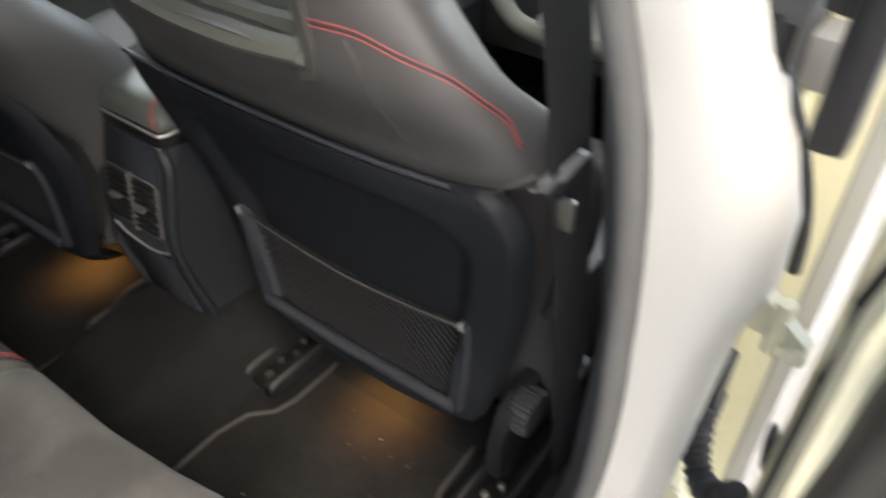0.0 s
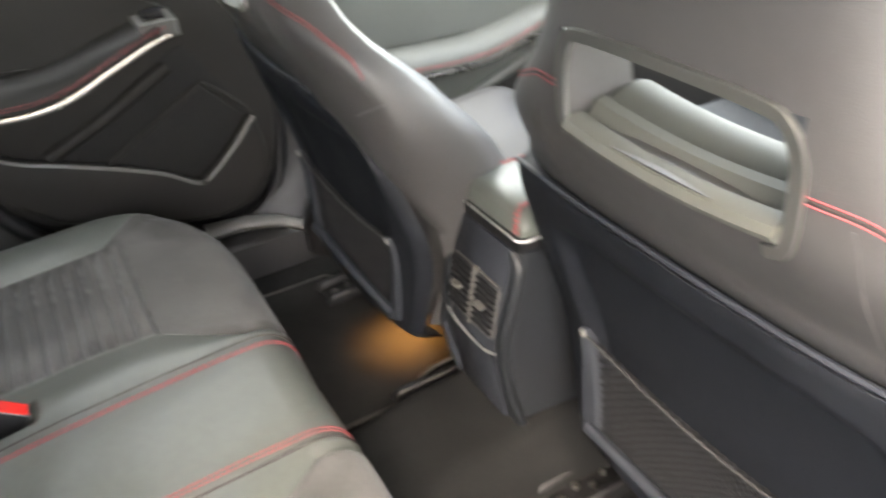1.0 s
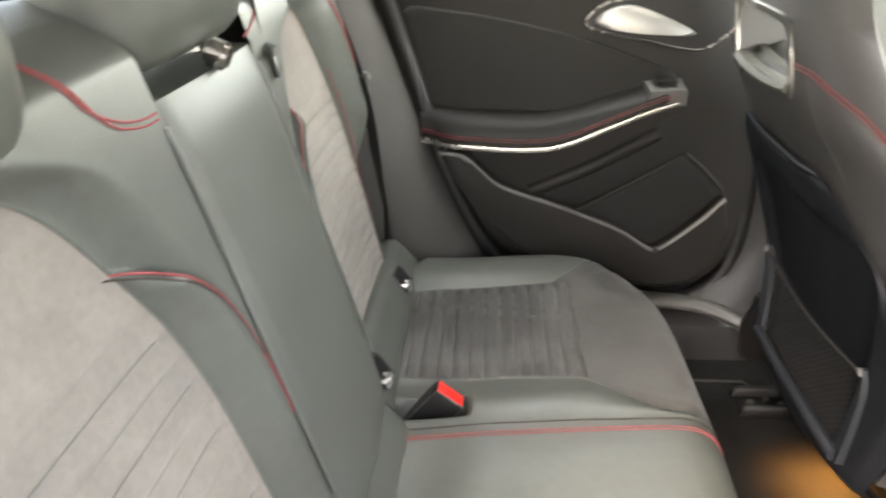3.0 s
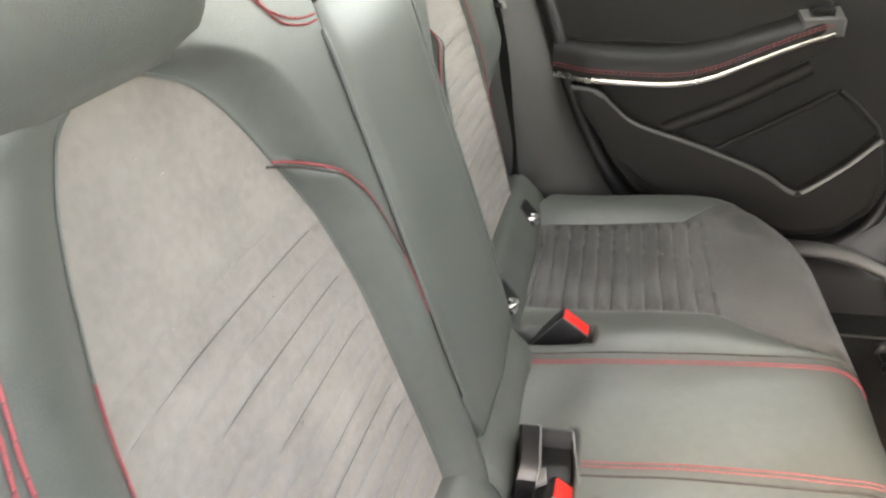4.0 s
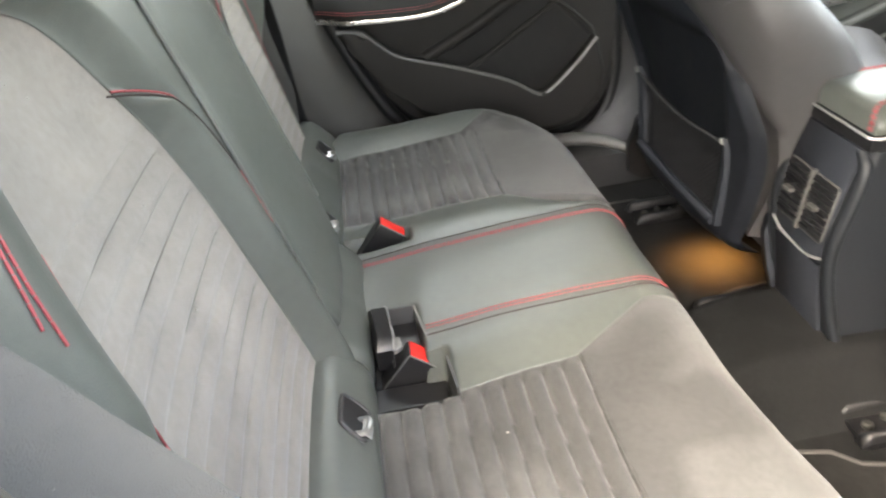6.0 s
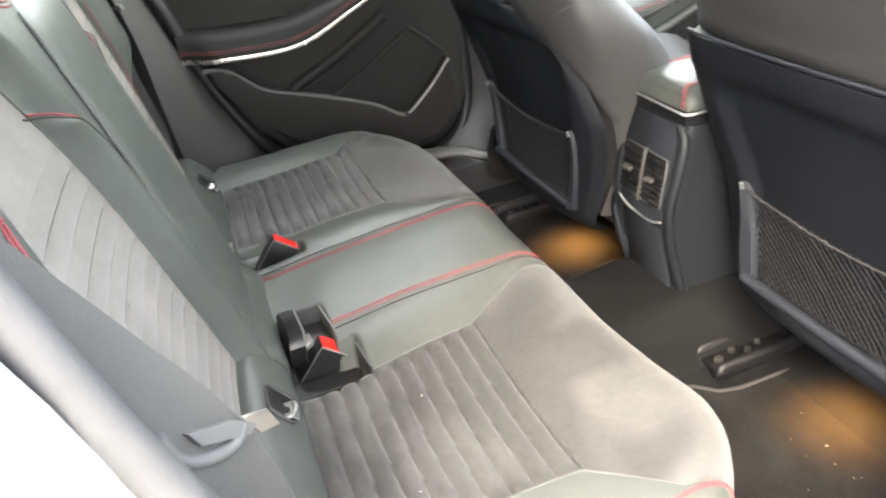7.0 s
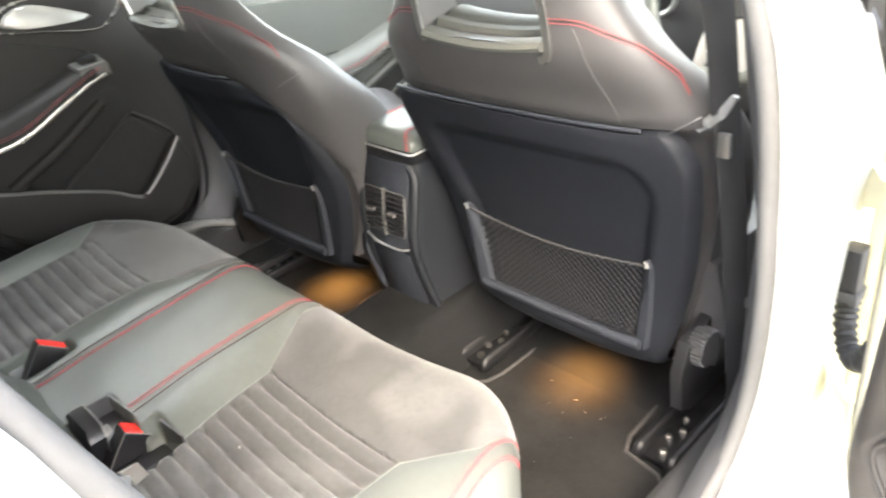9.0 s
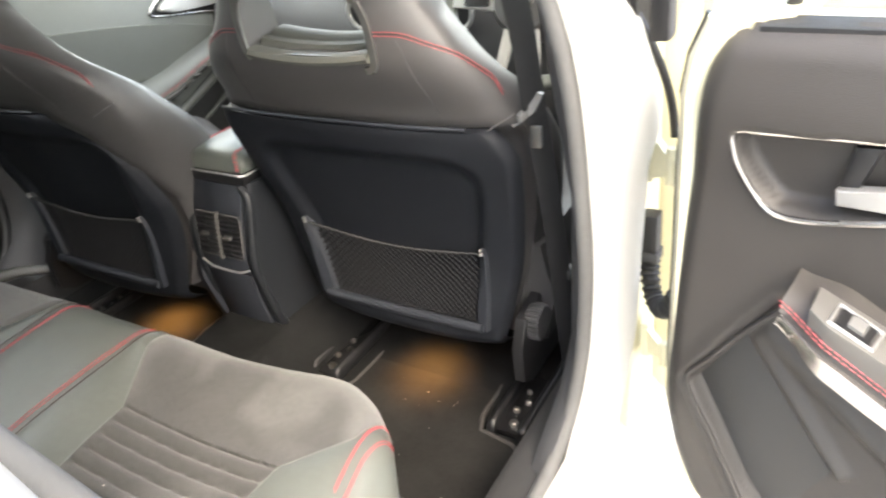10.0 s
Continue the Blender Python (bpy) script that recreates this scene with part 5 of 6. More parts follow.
            for s, e in ss:
                if s < s0 or (e is not None and (not arc or e > 90)):
                    continue
                y = -0.455 + 0.455 * s
                for _ in range(3):
                    x = lerp_table(RAIL[k], y) + off
                    y = surf(x, s, e).y
                pts.append(surf(sgn * x, s, e) + V(0, 0.0005 if e else 0, lift))
            return pts
        b = bmesh.new()
        for off in ((0.011, 0.017) if sgn > 0 else (0.0, 0.006)):
            stitches(b, line(1, off, 0.0008, 0.31 if sgn > 0 else 0.0), 0.0009, 0.0055, 0.0012)
        part("red_stitching", b, RED, t)
        part("seam", tube(line(2, 0.007 if sgn > 0 else 0.0, 0.0003, 0.31 if sgn > 0 else 0.0), 0.0013, 5), SEAMDARK, t)
        part("seam", tube(line(3, 0.0, -0.0005), 0.0014, 5), LEATHER, t)
        part("seam", tube(line(4, 0.0, -0.0005), 0.0014, 5), LEATHER, t)
        # double seam down the front corner
        b = bmesh.new()
        for xa, xb in ((0.566, 0.592), (0.569, 0.595), (0.588, 0.610), (0.591, 0.613)):
            run = [(1.0, e) for e in (84, 70, 55, 42, 30, 20, 10)] + [(1.0 - 0.02 * q, None) for q in range(10)]
            stitches(b, [surf(sgn * (xa + (xb - xa) * q / 16), *se) + V(0, 0.0006, 0.0008) for q, se in enumerate(run)], 0.0009, 0.0075, 0.0006)
        if sgn > 0:
            part("corner_stitching", b, RED, t)
        else:
            b.free()
        # cross seam in front of the ribs
        y = RIDGE[1]
        pts = []
        for i in range(31):
            x = lerp_table(RAIL[3], y) + (lerp_table(RAIL[4], y) - lerp_table(RAIL[3], y)) * i / 30
            pts.append(V(sgn * x, y, cushion_h(sgn * x, y) + 0.0005))
        part("seam", tube(pts, 0.0008, 5), SUEDE_DARK, t)
    part("base", box((-0.64, -0.44, 0.29), (0.64, -0.05, 0.50), 0.02), BLACK, t)
    return t


bench_cushion()


# ---------------------------------------------------------------- rear bench: backrests
def back_y(z):
    return -0.446 - 0.26 * (z - 0.58)


BT = 1.165
SIN = smooth_table([(0.56, 0.200), (0.62, 0.188), (0.66, 0.182), (0.73, 0.183), (0.815, 0.186), (0.881, 0.192), (0.946, 0.208), (0.978, 0.222), (1.012, 0.240), (1.054, 0.264), (1.083, 0.291), (1.100, 0.326), (1.112, 0.362)], 4)
SOUT = smooth_table([(0.56, 0.495), (0.70, 0.503), (0.88, 0.494), (0.95, 0.481), (0.987, 0.470), (1.009, 0.461), (1.035, 0.450), (1.06, 0.437), (1.080, 0.423), (1.097, 0.405), (1.112, 0.364)], 4)
SEAM = smooth_table([(0.56, 0.130), (0.80, 0.130), (0.858, 0.132), (0.904, 0.141), (0.945, 0.157), (0.976, 0.183), (0.996, 0.210), (1.004, 0.225), (1.010, 0.241), (1.016, 0.262), (1.06, 0.32)], 4)


def back_relief(x, z):
    """How far the backrest stands proud of its plane (towards the front)."""
    a = abs(x)
    zi, zo = lerp_table(SIN, z), lerp_table(SOUT, z)
    edge = soft((z - 0.545) / 0.05) * soft((BT + 0.02 - z) / 0.05)
    if a < zi:
        seam = lerp_table(SEAM, z)
        m = (a - seam) / max(0.02, zi - seam)
        low = soft((1.012 - z) / 0.03)
        r = 0.026 * soft((zi - a) / 0.06)
        if m > 0:
            flat = 0.026 * (1 - m) ** 0.8 + 0.015 * math.sin(math.pi * min(1, m)) ** 0.8
            r = r + (flat - r) * low
        r -= 0.004 * max(0.0, 1 - abs(a - seam) / 0.006) * low
    elif a < zo:
        m = (a - zi) / max(0.01, zo - zi)
        r = -0.008 * math.sin(math.pi * m) ** 0.6
        if 0.60 < z < 1.00:
            r += 0.0085 * (abs(math.sin(math.pi * (z - 0.60) / 0.0245 + 0.5 * noise.noise(V(x * 5, z * 3, 7)))) ** 0.22 - 0.92) * soft(m / 0.05) * soft((1 - m) / 0.05) * soft((1.0 - z) / 0.04)
    else:
        m = (a - zo) / max(0.02, 0.576 - zo)
        high = soft((z - 0.78) / 0.14)
        r = 0.036 * math.sin(math.pi * min(1, m * 0.72)) * soft((1.24 - z) / 0.2) * high - 0.030 * m * (1 - high)
    return r * edge


def bench_back(sgn, label):
    t = thing("rear_seat_backrest", label, "rear seat", "rear bench backrests", at=(sgn * 0.35, -0.5, 0.56))
    zs = [0.555 + (BT - 0.555) * i / 208 for i in range(209)]
    set_back = 0.030 if sgn < 0 else 0.0

    def surf(x, z):
        top = max(0, (z - (BT - 0.035)) / 0.035)
        return V(sgn * x, back_y(z) + back_relief(x, z) - 0.035 * top ** 2 * 0.6 - set_back * max(0.0, 1 - (z - 0.56) / 0.55), z)

    def region(f0, f1, n, keep, name, material, label_=""):
        b = bmesh.new()
        vs = {}
        def vert(r, c):
            if (r, c) not in vs:
                z = zs[r]
                vs[(r, c)] = b.verts.new(surf(f0(z) + (f1(z) - f0(z)) * c / n, z))
            return vs[(r, c)]
        for r in range(len(zs) - 1):
            if keep((zs[r] + zs[r + 1]) / 2):
                for c in range(n):
                    b.faces.new((vert(r, c), vert(r, c + 1), vert(r + 1, c + 1), vert(r + 1, c)))
        bmesh.ops.recalc_face_normals(b, faces=b.faces[:])
        f = max(b.faces, key=lambda q: q.calc_area())
        if f.normal.y < 0:
            bmesh.ops.reverse_faces(b, faces=b.faces[:])
        return part(name, b, material, t, label_, smooth=75, normals=False)
    SZ = 1.111
    fi = lambda z: lerp_table(SIN, z) if z < SZ else 0.360
    fo = lambda z: lerp_table(SOUT, z) if z < SZ else 0.363
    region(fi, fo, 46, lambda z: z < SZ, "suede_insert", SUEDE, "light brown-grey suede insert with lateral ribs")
    region(lambda z: 0.125, fi, 40, lambda z: True, "inner_bolster", LEATHER, "grey leather inner bolster")
    region(fo, lambda z: 0.576, 28, lambda z: True, "outer_bolster", LEATHER, "grey leather outer bolster")
    # body behind the covers
    b = bmesh.new()
    rings(b, [[V(sgn * 0.10, back_y(z) - 0.06, z), V(sgn * 0.572, back_y(z) - 0.06, z), V(sgn * 0.572, back_y(z) - 0.12, z), V(sgn * 0.10, back_y(z) - 0.12, z)] for z in (0.56, 1.10, BT - 0.02)])
    part("back_pad", b, LEATHER, t)
    b = bmesh.new()
    side = [surf(0.576, z) for z in zs]
    rings(b, [[p, p + V(sgn * 0.018, -0.03, 0), p + V(sgn * 0.02, -0.12, 0), p + V(0, -0.125, 0)] for p in side])
    part("side_panel", b, LEATHER, t, smooth=60)
    b = bmesh.new()
    rings(b, [[surf(x, BT), V(sgn * x, back_y(BT) - 0.045, BT + 0.012), V(sgn * x, back_y(BT) - 0.12, BT + 0.006), V(sgn * x, back_y(BT) - 0.12, BT - 0.03)] for x in [0.098 + 0.49 * i / 20 for i in range(21)]])
    part("top_roll", b, LEATHER, t, smooth=60)
    # seams
    part("seam", tube([surf(fi(z), z) + V(0, 0.0005, 0) for z in zs if z < 1.110], 0.0013, 5), LEATHER, t)
    part("seam", tube([surf(fo(z), z) + V(0, 0.0005, 0) for z in zs if z < 1.110], 0.0013, 5), LEATHER, t)
    # Stitched seams, coloured darker so the rib creases read as shaded.
    for k in range(2, 16):
        pts = []
        for i in range(25):
            zc = 0.60 + 0.0245 * k
            x = fi(zc) + 0.014 + (fo(zc) - fi(zc) - 0.028) * i / 24
            zc -= 0.0245 * 0.5 * noise.noise(V(x * 5, zc * 3, 7)) / math.pi
            pts.append(surf(x, zc) + V(0, 0.0022, 0))
        part("rib_seam", tube(pts, 0.0009, 4), SUEDE_SEAM, t)
    line = [V(max(0.129, lerp_table(SEAM, z)), z, 0) for z in [1.0095 - 0.0022 * i for i in range(96)]]
    part("seam", tube([surf(lerp_table(SEAM, z), z) + V(0, 0.0008, 0) for z in [0.80 - 0.01 * i for i in range(24)]], 0.0016, 5), SEAMDARK, t)
    def row(pts, r):
        part("red_stitching", stitches(bmesh.new(), [p + V(0, 0.0010, 0) for p in pts], r, 0.0070, 0.0006), RED, t)
    row([surf(p.x + 0.002, p.y) + V(0, 0.0022, 0) for p in line], 0.0011)
    part("seam", tube([surf(p.x + 0.006, p.y - 0.0025) + V(0, 0.0006, 0) for p in line[:60]], 0.0010, 5), SEAMDARK, t)
    # red edge of the suede, and the double seam down the outer bolster
    row([surf(fo(z) + 0.006, z) + V(0, 0.0015, 0) for z in zs if 0.72 < z < 1.0], 0.0009)
    for dx, z1 in ((0.0, 0.978), (0.006, 0.990)):
        row([surf(p.x, p.y) for p in spline([(0.512 + dx, 1.095, 0), (0.520 + dx, 1.075, 0), (0.531 + dx, 1.045, 0), (0.543 + dx, 1.012, 0), (0.551 + dx, z1, 0)], 8)], 0.0010)
    if sgn > 0:
        for o in (0.0, 0.005):
            row([surf(p.x, p.y) for p in spline([(0.240 - o, 1.158, 0), (0.233 - o, 1.145, 0), (0.214 - o, 1.119 - o * 0.5, 0), (0.192, 1.106 - o, 0), (0.172, 1.099 - o, 0), (0.150, 1.095 - o, 0), (0.130, 1.094 - o, 0)], 8)], 0.0010)
    for o in ((0.0,) if sgn < 0 else ()):
        row([surf(p.x, p.y) for p in spline([(0.200 - o * 0.6, 1.150 - o * 0.5, 0), (0.190 - o * 0.6, 1.140 - o * 0.6, 0), (0.170 - o * 0.4, 1.127 - o * 0.8, 0), (0.140, 1.115 - o, 0), (0.105, 1.108 - o, 0)], 8)], 0.0011)
    row([surf(p.x, p.y) for p in spline([(0.520, 1.140, 0), (0.480, 1.136, 0), (0.448, 1.126, 0), (0.418, 1.106, 0)], 6)], 0.0011)
    return t


bench_back(1, "grey leather and suede backrest beside the open door")
bench_back(-1, "grey leather and suede backrest by the closed door")


def centre_back():
    t = thing("fold_down_armrest", "grey-green leather centre armrest folded up into the bench", "armrest", at=(0, -0.5, 0.58))
    b = bmesh.new()
    secs = []
    for i in range(61):
        z = 0.600 + (1.100 - 0.600) * i / 60
        k = math.sqrt(max(0.0, 1 - max(0.0, (0.690 - z) / 0.092) ** 2))
        w = 0.127 * (0.55 + 0.45 * k)
        pr = 0.010 + 0.020 * soft((z - 0.600) / 0.04) - 0.008 * soft((z - 1.05) / 0.08)
        y = back_y(z)
        secs.append([V(-w, y - 0.06, z), V(-w, y + pr * 0.7, z), V(-w + 0.002, y + pr * 0.86, z), V(-w + 0.008, y + pr * 0.97, z), V(-w + 0.03, y + pr + 0.001, z), V(0, y + pr + 0.005, z), V(w - 0.03, y + pr + 0.001, z), V(w - 0.008, y + pr * 0.97, z), V(w - 0.002, y + pr * 0.86, z), V(w, y + pr * 0.7, z), V(w, y - 0.06, z)])
    rings(b, secs)
    part("pad", b, LEATHER, t, smooth=60)
    part("lower_fill", box((-0.130, -0.52, 0.56), (0.130, -0.466, 0.70), 0.004), LEATHER, t)
    for sx in (-1, 1):
        part("piping", tube([V(sx * 0.1255, back_y(z) + 0.0285 - 0.008 * soft((z - 1.05) / 0.08), z) for z in [0.70 + 0.02 * i for i in range(20)]], 0.0026, 6), LEATHER, t)
    return t


centre_back()


def bite_strip():
    """The leather flap between cushion and backrest, with the child-seat anchor slots."""
    t = thing("lower_back_flap", "grey leather flap behind the cushion with anchor slots", "seat flap", at=(0, -0.45, 0.55))
    prof = ((-0.480, 0.560), (-0.480, 0.632), (-0.462, 0.640), (-0.446, 0.638), (-0.436, 0.630), (-0.420, 0.612), (-0.408, 0.598), (-0.402, 0.584), (-0.402, 0.556))
    for x0, x1 in ((-0.60, -0.122), (-0.118, 0.150), (0.154, 0.60)):
        b = bmesh.new()
        secs = []
        for i in range(25):
            x = x0 + (x1 - x0) * i / 24
            k = 1 if i in (0, 24) else 0
            puff = 0.0020 * noise.noise(V(x * 22, 3.1, 0.7))
            secs.append([V(x, y - 0.004 * k + puff - 0.028 * soft((-0.12 - x) / 0.03), z - 0.003 * k + puff) for y, z in prof])
        rings(b, secs)
        part("flap", b, LEATHER, t, smooth=60)
    return t


bite_strip()


def anchor(x):
    t = thing("child_seat_anchor", "steel child-seat anchor loop in a black plastic slot", "anchor", "child seat anchors", at=(x, -0.43, 0.60))
    # across: x; down the slope: s
    down = V(0, 0.66, -0.75)
    out = V(0, 0.75, 0.66)
    c = V(x, -0.428 - (0.028 if x < -0.12 else 0.0), 0.622) + out * 0.001
    ring = [c + V(-0.026, 0, 0) + down * -0.010, c + V(0.020, 0, 0) + down * -0.014, c + V(0.032, 0, 0) + down * 0.020, c + V(-0.018, 0, 0) + down * 0.028]
    loop_ = spline([p.lerp(q, k) for p, q in zip(ring, ring[1:] + ring[:1]) for k in (0.15, 0.85)], 3, True)
    part("slot_frame", tube(loop_, 0.0030, 6, True, out), PLASTIC, t, "grey-black slot rim")
    part("slot", slab(loop_, out * 0.0012, 0), BLACK, t)
    part("loop", tube(spline([c + V(0.002, 0, 0) + down * 0.010 - out * 0.004, c + V(0.004, 0, 0) + down * 0.020 + out * 0.008, c + V(0.024, 0, 0) + down * 0.016 + out * 0.008, c + V(0.026, 0, 0) + down * 0.004 - out * 0.004], 5), 0.0036, 8), STEEL, t)
    part("loop_plate", slab([c + V(0.004, 0, 0) + down * 0.016 + out * 0.004, c + V(0.026, 0, 0) + down * 0.012 + out * 0.004, c + V(0.027, 0, 0) + down * 0.026 + out * 0.003, c + V(0.008, 0, 0) + down * 0.030 + out * 0.003], out * 0.002, 0.0006, 1), SILVER, t)
    return t


for x in (-0.475, -0.195, 0.262, 0.502):
    anchor(x)


def rear_headrest(x, w, z0, label):
    t = thing("rear_headrest", label, "headrest", "rear headrests", at=(x, -0.60, z0))
    b = bmesh.new()
    secs = []
    for z, k, d in ((0.0, 0.78, 0.25), (0.006, 0.88, 0.52), (0.020, 0.95, 0.78), (0.042, 0.99, 0.94), (0.072, 1.0, 1.0), (0.12, 1.0, 1.0), (0.15, 0.95, 0.9), (0.175, 0.82, 0.6), (0.18, 0.7, 0.4)):
        ring = []
        for i in range(32):
            a = 2 * math.pi * i / 32
            c, s = math.cos(a), math.sin(a)
            ring.append(V(x + w * k * math.copysign(abs(c) ** 0.5, c), -0.600 - 0.10 * z + 0.062 * d * math.copysign(abs(s) ** 0.7, s), z0 + z))
        secs.append(ring)
    rings(b, secs)
    part("pad", b, LEATHER, t, smooth=70)
    for sx in (-1, 1):
        part("post", tube([V(x + sx * w * 0.55, -0.60, z0 - 0.02), V(x + sx * w * 0.55, -0.615, z0 + 0.02)], 0.006, 10), CHROME, t)
    return t


rear_headrest(-0.01, 0.138, 1.112, "low grey leather headrest of the centre rear place")
rear_headrest(0.40, 0.150, 1.100, "grey leather rear headrest beside the open door")
rear_headrest(-0.39, 0.145, 1.128, "grey leather rear headrest beside the closed door")
guide = part("headrest_guide", moved(disc(0.014, 0.022, 16, 0.004), Matrix.Translation((-0.005, -0.548, 1.112)) @ pose(0, 0, 0, 70)), CHROME)
tagged(guide, "chrome headrest release button on the backrest top", "button")


# ---------------------------------------------------------------- belts and buckles
def buckle(corner, label, size=1.0):
    """A flat buckle standing out of the bench: A runs up to the red end, W across its broad side face."""
    W, A = V(0.0, 0.77, -0.64).normalized(), V(0.03, 0.64, 0.77)
    A = (A - W * A.dot(W)).normalized()
    N = W.cross(A)
    if N.x < 0:
        N = -N
    at = V(*corner) + W * 0.0215 * size - N * 0.0115 * size
    t = thing("belt_buckle", label, "belt buckle", "rear belt buckles", at=at)
    m = Matrix((W, A, N)).transposed().to_4x4() @ Matrix.Scale(size, 4)
    m.translation = at
    b = bmesh.new()
    secs = []
    for yy, w, h in ((-0.100, 0.0195, 0.0100), (-0.06, 0.0205, 0.0108), (-0.02, 0.0215, 0.0115), (-0.0015, 0.0215, 0.0115), (0.0, 0.0208, 0.0108)):
        secs.append([V(a * w, yy, c * h) for a, c in ((-1, -0.85), (-0.93, -1), (0.93, -1), (1, -0.85), (1, 0.85), (0.93, 1), (-0.93, 1), (-1, 0.85))])
    rings(b, secs)
    body = part("body", moved(b, m), BLACK, t)
    # thin paler lines along two edges of the black body
    part("end_rim", moved(tube([V(-0.0208, -0.0005, 0.0108), V(0.0208, -0.0005, 0.0108)], 0.0009, 6), m), GREYL, body, "thin pale grey rim")
    part("body_edge", moved(tube([V(-0.0209, -0.001, 0.0109), V(-0.0203, -0.06, 0.0104)], 0.0006, 5), m), GREY, body, "thin grey edge line")
    part("release_button", moved(box((-0.0198, -0.0045, -0.0092), (0.0198, 0.0018, 0.0098), 0.0016), m), REDP, t, "bright red release button")
    part("stalk", moved(strap([V(0, -0.095, 0), V(0, -0.115, -0.004), V(0, -0.135, -0.008)], 0.03, 0.006, (1, 0, 0)), m), WEB, t)
    return t


buckle((-0.148, -0.366, 0.620), "black belt buckle with red button on the far place", 1.12)
buckle((0.153, -0.353, 0.597), "black belt buckle with red button beside the ribbed insert", 1.36)


def buckle_well():
    t = thing("buckle_well", "black plastic buckle tub sunk in the bench", "buckle well", at=(0.13, -0.38, 0.55))
    part("tub", box((0.056, -0.450, 0.515), (0.148, -0.330, 0.545), 0.004), BLACK, t)
    b = slab([V(0.150, -0.450, 0.525), V(0.222, -0.450, 0.525), V(0.222, -0.308, 0.525), V(0.150, -0.310, 0.525)], (0, 0, 0.024), 0.006, 3)
    part("tub", b, BLACK, t)
    part("front_wall", slab([V(0.160, -0.309, 0.545), V(0.226, -0.304, 0.545), V(0.226, -0.304, 0.597), V(0.164, -0.309, 0.596)], (0, 0.0030, 0), 0.001), PLASTIC, t, "thin grey-black tub rim")
    part("front_wall", slab([V(0.060, -0.338, 0.545), V(0.134, -0.326, 0.545), V(0.134, -0.326, 0.594), V(0.060, -0.338, 0.604)], (0, 0.003, 0), 0.001), GREY, t, "thin grey tub rim")
    part("side_wall", box((0.056, -0.376, 0.545), (0.060, -0.336, 0.604), 0.0015), PLASTIC, t)
    part("side_wall", box((0.2225, -0.440, 0.545), (0.2260, -0.304, 0.580), 0.0015), BLACK, t)
    part("channel_floor", slab([V(0.062, -0.376, 0.574), V(0.140, -0.376, 0.568), V(0.140, -0.334, 0.568), V(0.062, -0.338, 0.574)], (0, 0, 0.004), 0.001), BLACK, t, "black channel floor")
    return t


buckle_well()


def open_buckle():
    """The centre place's buckle: an angular black block turned away, with a pale edge line."""
    t = thing("belt_buckle", "black angular centre buckle standing in its tub", "belt buckle", "rear belt buckles", at=(0.10, -0.39, 0.56))
    b = slab([V(0.064, -0.402, 0.556), V(0.124, -0.396, 0.556), V(0.128, -0.394, 0.590), V(0.116, -0.390, 0.604), V(0.068, -0.394, 0.616), V(0.062, -0.399, 0.608)], (0, 0.022, 0), 0.003)
    part("body", b, BLACK, t)
    part("edge", tube([V(0.064, -0.377, 0.613), V(0.070, -0.373, 0.617), V(0.116, -0.369, 0.604), V(0.128, -0.372, 0.591)], 0.0014, 6), GREYL, t, "pale grey edge line")
    part("link", slab([V(0.114, -0.374, 0.592), V(0.132, -0.372, 0.584), V(0.128, -0.360, 0.588), V(0.116, -0.362, 0.596)], (0, 0, 0.006), 0.002), GREY, t, "small grey link")
    return t


open_buckle()


def belt(name, label, pts, width, side, tongue_at, tongue_side, cloth=WEB):
    t = thing(name, label, "seat belt", at=pts[0])
    part("webbing", strap(spline(pts, 8), width, 0.0016, side), cloth, t)
    c = Vector(tongue_at)
    d = (Vector(pts[-1]) - Vector(pts[0])).normalized()
    s = Vector(tongue_side).normalized()
    n = s.cross(d).normalized()
    m = Matrix((s, d, n)).transposed().to_4x4()
    m.translation = c
    part("tongue_grip", moved(box((-0.024, -0.006, -0.0045), (0.024, 0.007, 0.005), 0.004), m), GREYL, t, "pale grey plastic tongue grip")
    part("tongue_blade", moved(box((-0.010, 0.007, -0.001), (0.010, 0.034, 0.001), 0.001, 1), m), STEEL, t, "steel tongue blade")
    return t


belt("seat_belt", "dark webbing seat belt hanging beside the closed door", [(-0.590, -0.61, 1.20), (-0.572, -0.548, 1.05), (-0.566, -0.521, 0.965), (-0.582, -0.508, 0.87), (-0.600, -0.504, 0.755), (-0.610, -0.495, 0.62)], 0.040, (0.8, 0.6, 0), (-0.562, -0.514, 0.966), (0.8, 0.6, 0), WEB_DARK)
belt("seat_belt", "grey centre seat belt running down the backrest", [(-0.185, -0.575, 1.17), (-0.175, -0.560, 1.06), (-0.150, -0.520, 0.90), (-0.125, -0.485, 0.75), (-0.115, -0.45, 0.62)], 0.030, (0.7, 0.7, 0), (-0.172, -0.551, 1.085), (0.8, 0.6, 0))
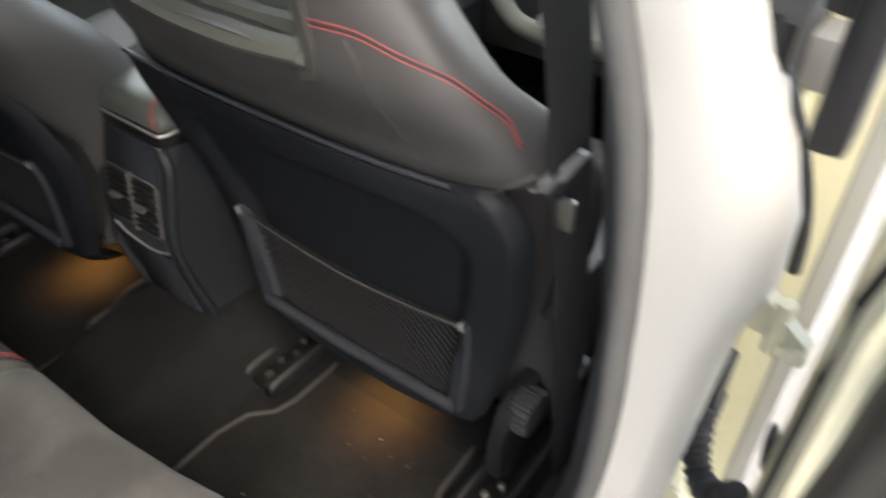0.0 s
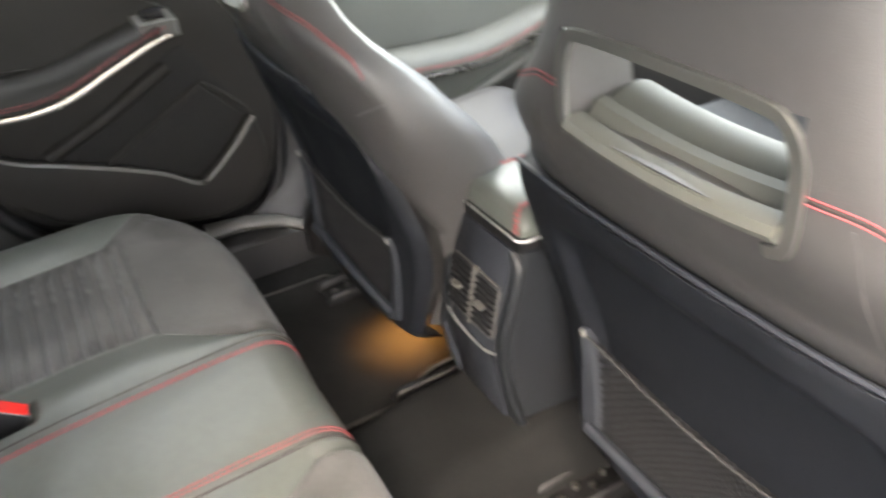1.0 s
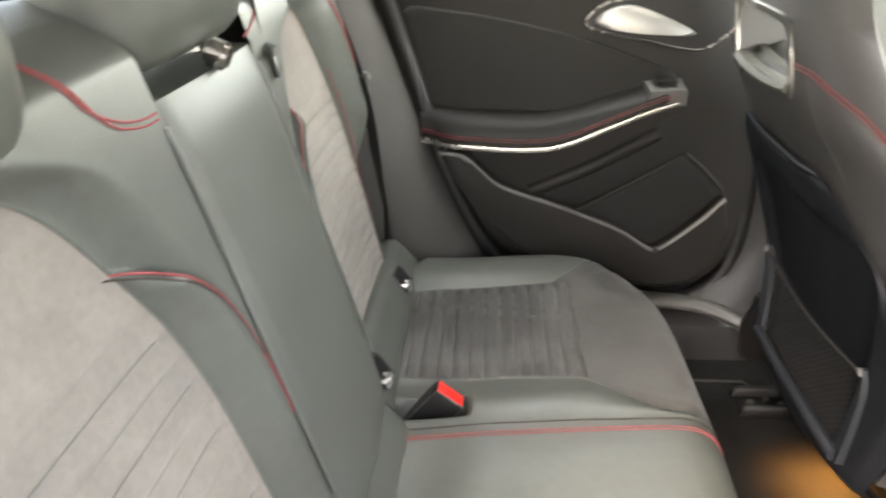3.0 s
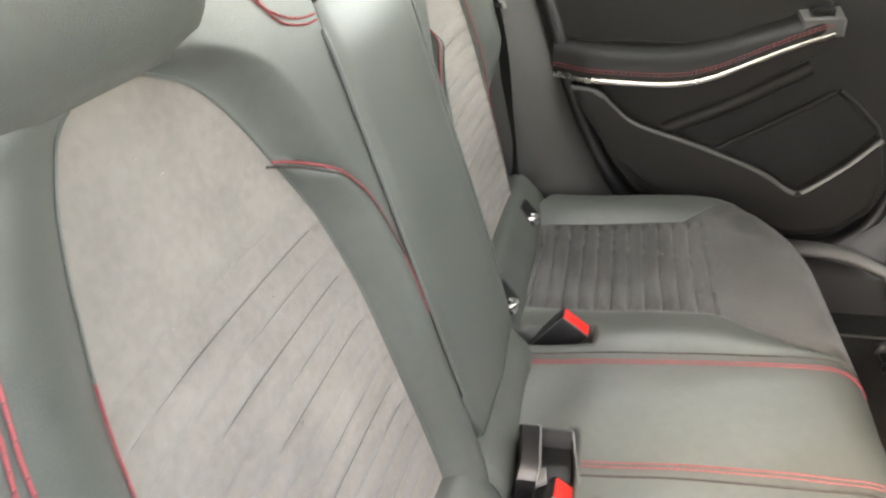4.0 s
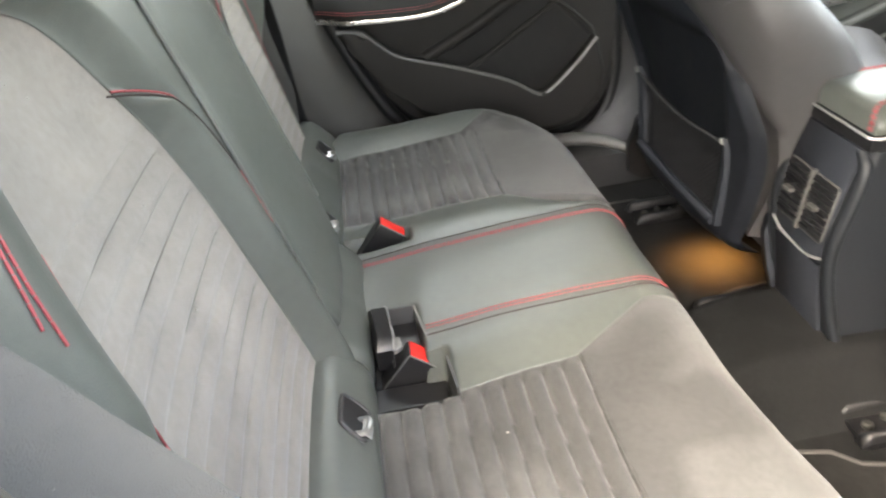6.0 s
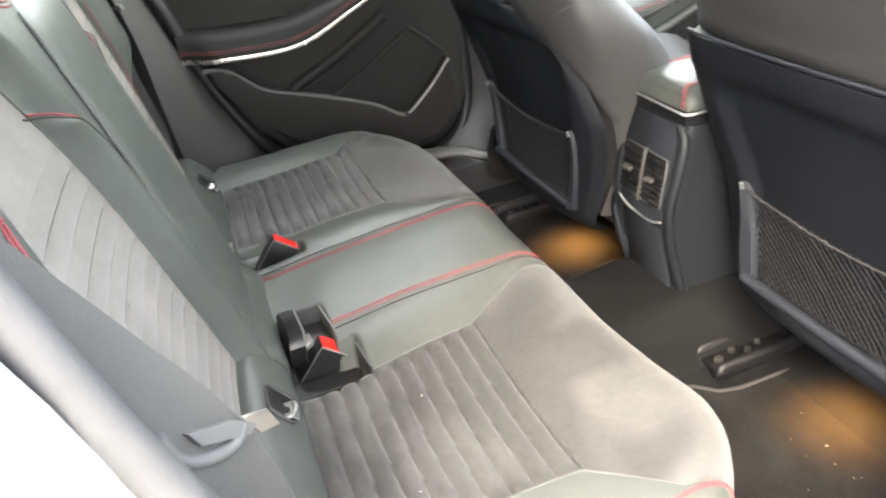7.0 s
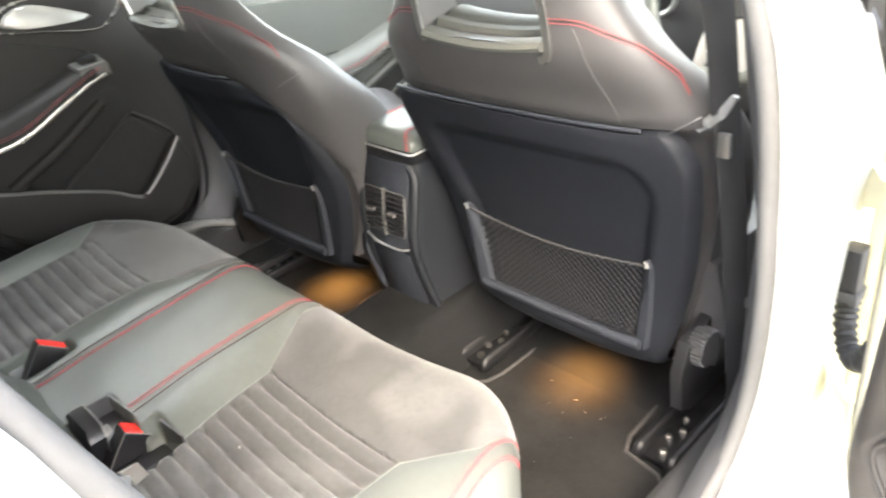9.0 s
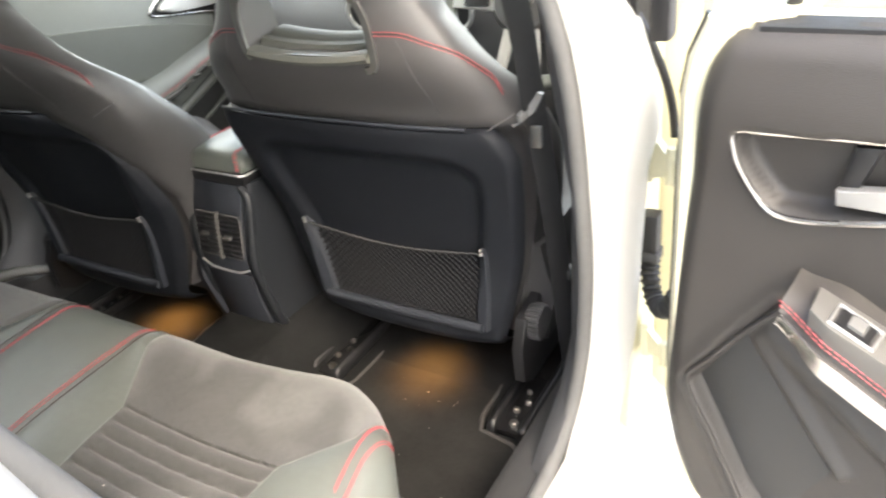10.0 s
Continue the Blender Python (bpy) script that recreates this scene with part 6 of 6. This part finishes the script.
def looped_belt():
    """The near belt: webbing down the quarter trim, and the tongue's plastic loop round it."""
    t = thing("seat_belt", "grey webbing seat belt with a looped tongue beside the open door", "seat belt", at=(0.63, -0.47, 0.9))
    line = spline([(0.672, -0.600, 1.24), (0.652, -0.528, 1.08), (0.634, -0.484, 0.975), (0.622, -0.456, 0.905), (0.612, -0.440, 0.83), (0.606, -0.430, 0.72), (0.606, -0.424, 0.58)], 8)
    part("webbing", strap(line, 0.046, 0.0018, (-0.75, 0.66, 0)), WEB, t)
    grip = part("tongue_grip", tube(spline([(0.640, -0.476, 0.930), (0.636, -0.471, 0.908), (0.628, -0.460, 0.894), (0.614, -0.444, 0.886), (0.606, -0.436, 0.892)], 7), 0.0046, 10), GREY, t, "grey plastic tongue loop")
    b = slab([V(0.630, -0.466, 0.920), V(0.608, -0.442, 0.900), V(0.600, -0.432, 0.886), V(0.604, -0.436, 0.882), V(0.628, -0.461, 0.906)], V(0.004, 0.004, 0.001), 0.001)
    part("tongue_plate", b, GREY, t)
    b = slab([V(0.606, -0.436, 0.898), V(0.592, -0.421, 0.886), V(0.588, -0.417, 0.868), V(0.600, -0.429, 0.876)], V(0.0016, 0.0016, 0), 0.0004, 1)
    part("tongue_blade", b, STEEL, t, "steel tongue blade")
    return t


looped_belt()
driver_belt = belt("seat_belt", "dark driver's seat belt hanging from the middle pillar", [(0.640, 0.235, 1.20), (0.650, 0.285, 1.05), (0.652, 0.318, 0.905), (0.660, 0.350, 0.70), (0.668, 0.365, 0.50), (0.672, 0.372, 0.42)], 0.046, (0.3, 1, 0), (0.646, 0.310, 0.905), (0.2, 1, 0.25), WEB_DARK)
part("belt_guide", slab([V(0.618, 0.296, 0.893), V(0.628, 0.298, 0.882), V(0.655, 0.306, 0.902), V(0.668, 0.310, 0.928), V(0.660, 0.310, 0.930), V(0.648, 0.304, 0.912)], (0, 0.010, 0), 0.004, 3), GREYL, driver_belt, "pale grey plastic belt guide")
part("buckle_plate", box((0.650, 0.302, 0.852), (0.666, 0.310, 0.884), 0.002), STEEL, driver_belt, "steel belt tongue")
clip = part("belt_clip", box((0.650, 0.372, 0.590), (0.672, 0.398, 0.610), 0.005), GREY)
tagged(clip, "small grey plastic belt clip by the middle pillar", "clip")


# ---------------------------------------------------------------- floor mats
def floor_mat(sx, label):
    t = thing("floor_mat", label, "floor mat", "rear floor mats", at=(sx * 0.37, 0.15, 0.30))
    out = [(0.175, -0.04), (0.172, 0.18), (0.185, 0.235), (0.215, 0.265), (0.225, 0.30), (0.23, 0.50), (0.51, 0.50), (0.515, 0.31), (0.53, 0.275), (0.60, 0.262), (0.625, 0.24), (0.628, -0.04)]
    b = slab([V(sx * x, y, floor_z(0.4, 0.1) + 0.003) for x, y in out], (0, 0, 0.007), 0.002)
    part("mat_surface", b, MAT, t)
    part("binding", tube([V(sx * x, y, floor_z(0.4, 0.1) + 0.009) for x, y in out] + [V(sx * out[0][0], out[0][1], floor_z(0.4, 0.1) + 0.009)], 0.0045, 6), BINDING, t)
    return t


floor_mat(1, "dark brown-black carpet floor mat with bound edge")
floor_mat(-1, "dark carpet floor mat under amber light")
for x, y in ((0.36, 0.375), (-0.325, 0.29)):
    lamp = new("footwell_light", bpy.data.lights.new("footwell_light", "SPOT"))
    lamp.data.energy, lamp.data.color, lamp.data.spot_size, lamp.data.spot_blend = 0.85, (1.0, 0.45, 0.10), radians(96), 1.0
    lamp.data.shadow_soft_size = 0.02
    lamp.matrix_world = look((x, y + 0.015, 0.412), (x, y, 0.29))


def crumbs(name, label, material, spots, size):
    b = bmesh.new()
    for p in spots:
        r = size * random.uniform(0.5, 1.3)
        bmesh.ops.create_icosphere(b, subdivisions=1, radius=r, matrix=Matrix.Translation(p) @ pose(0, 0, 0, 0, 0, random.uniform(0, 180)) @ Matrix.Diagonal((1.6, 0.8, 0.6, 1)))
    tagged(part(name, b, material), label, "crumbs", kind="stuff")


random.seed(7)
zf = floor_z(0.4, 0.1) + 0.0105
crumbs("crumbs", "pale crumbs scattered on the floor mat", CRUMB, [V(random.gauss(0.40, 0.05), random.gauss(0.30, 0.05), zf) for _ in range(7)] + [V(random.uniform(0.25, 0.55), random.uniform(0.1, 0.25), zf) for _ in range(4)], 0.0010)
lint = []
for x, z in ((0.36, 1.06), (0.345, 1.045), (0.30, 0.93), (0.33, 0.84), (0.40, 0.97)):
    lint.append(V(x, back_y(z) + back_relief(x, z) + 0.0006, z))
for x, y in ((-0.27, -0.17), (-0.30, -0.165), (-0.40, -0.22), (0.35, -0.20), (0.30, -0.26), (0.44, -0.31)):
    lint.append(V(x, y, cushion_h(x, y) + 0.0008))
crumbs("lint", "white lint specks on the suede", CRUMB, lint, 0.0012)
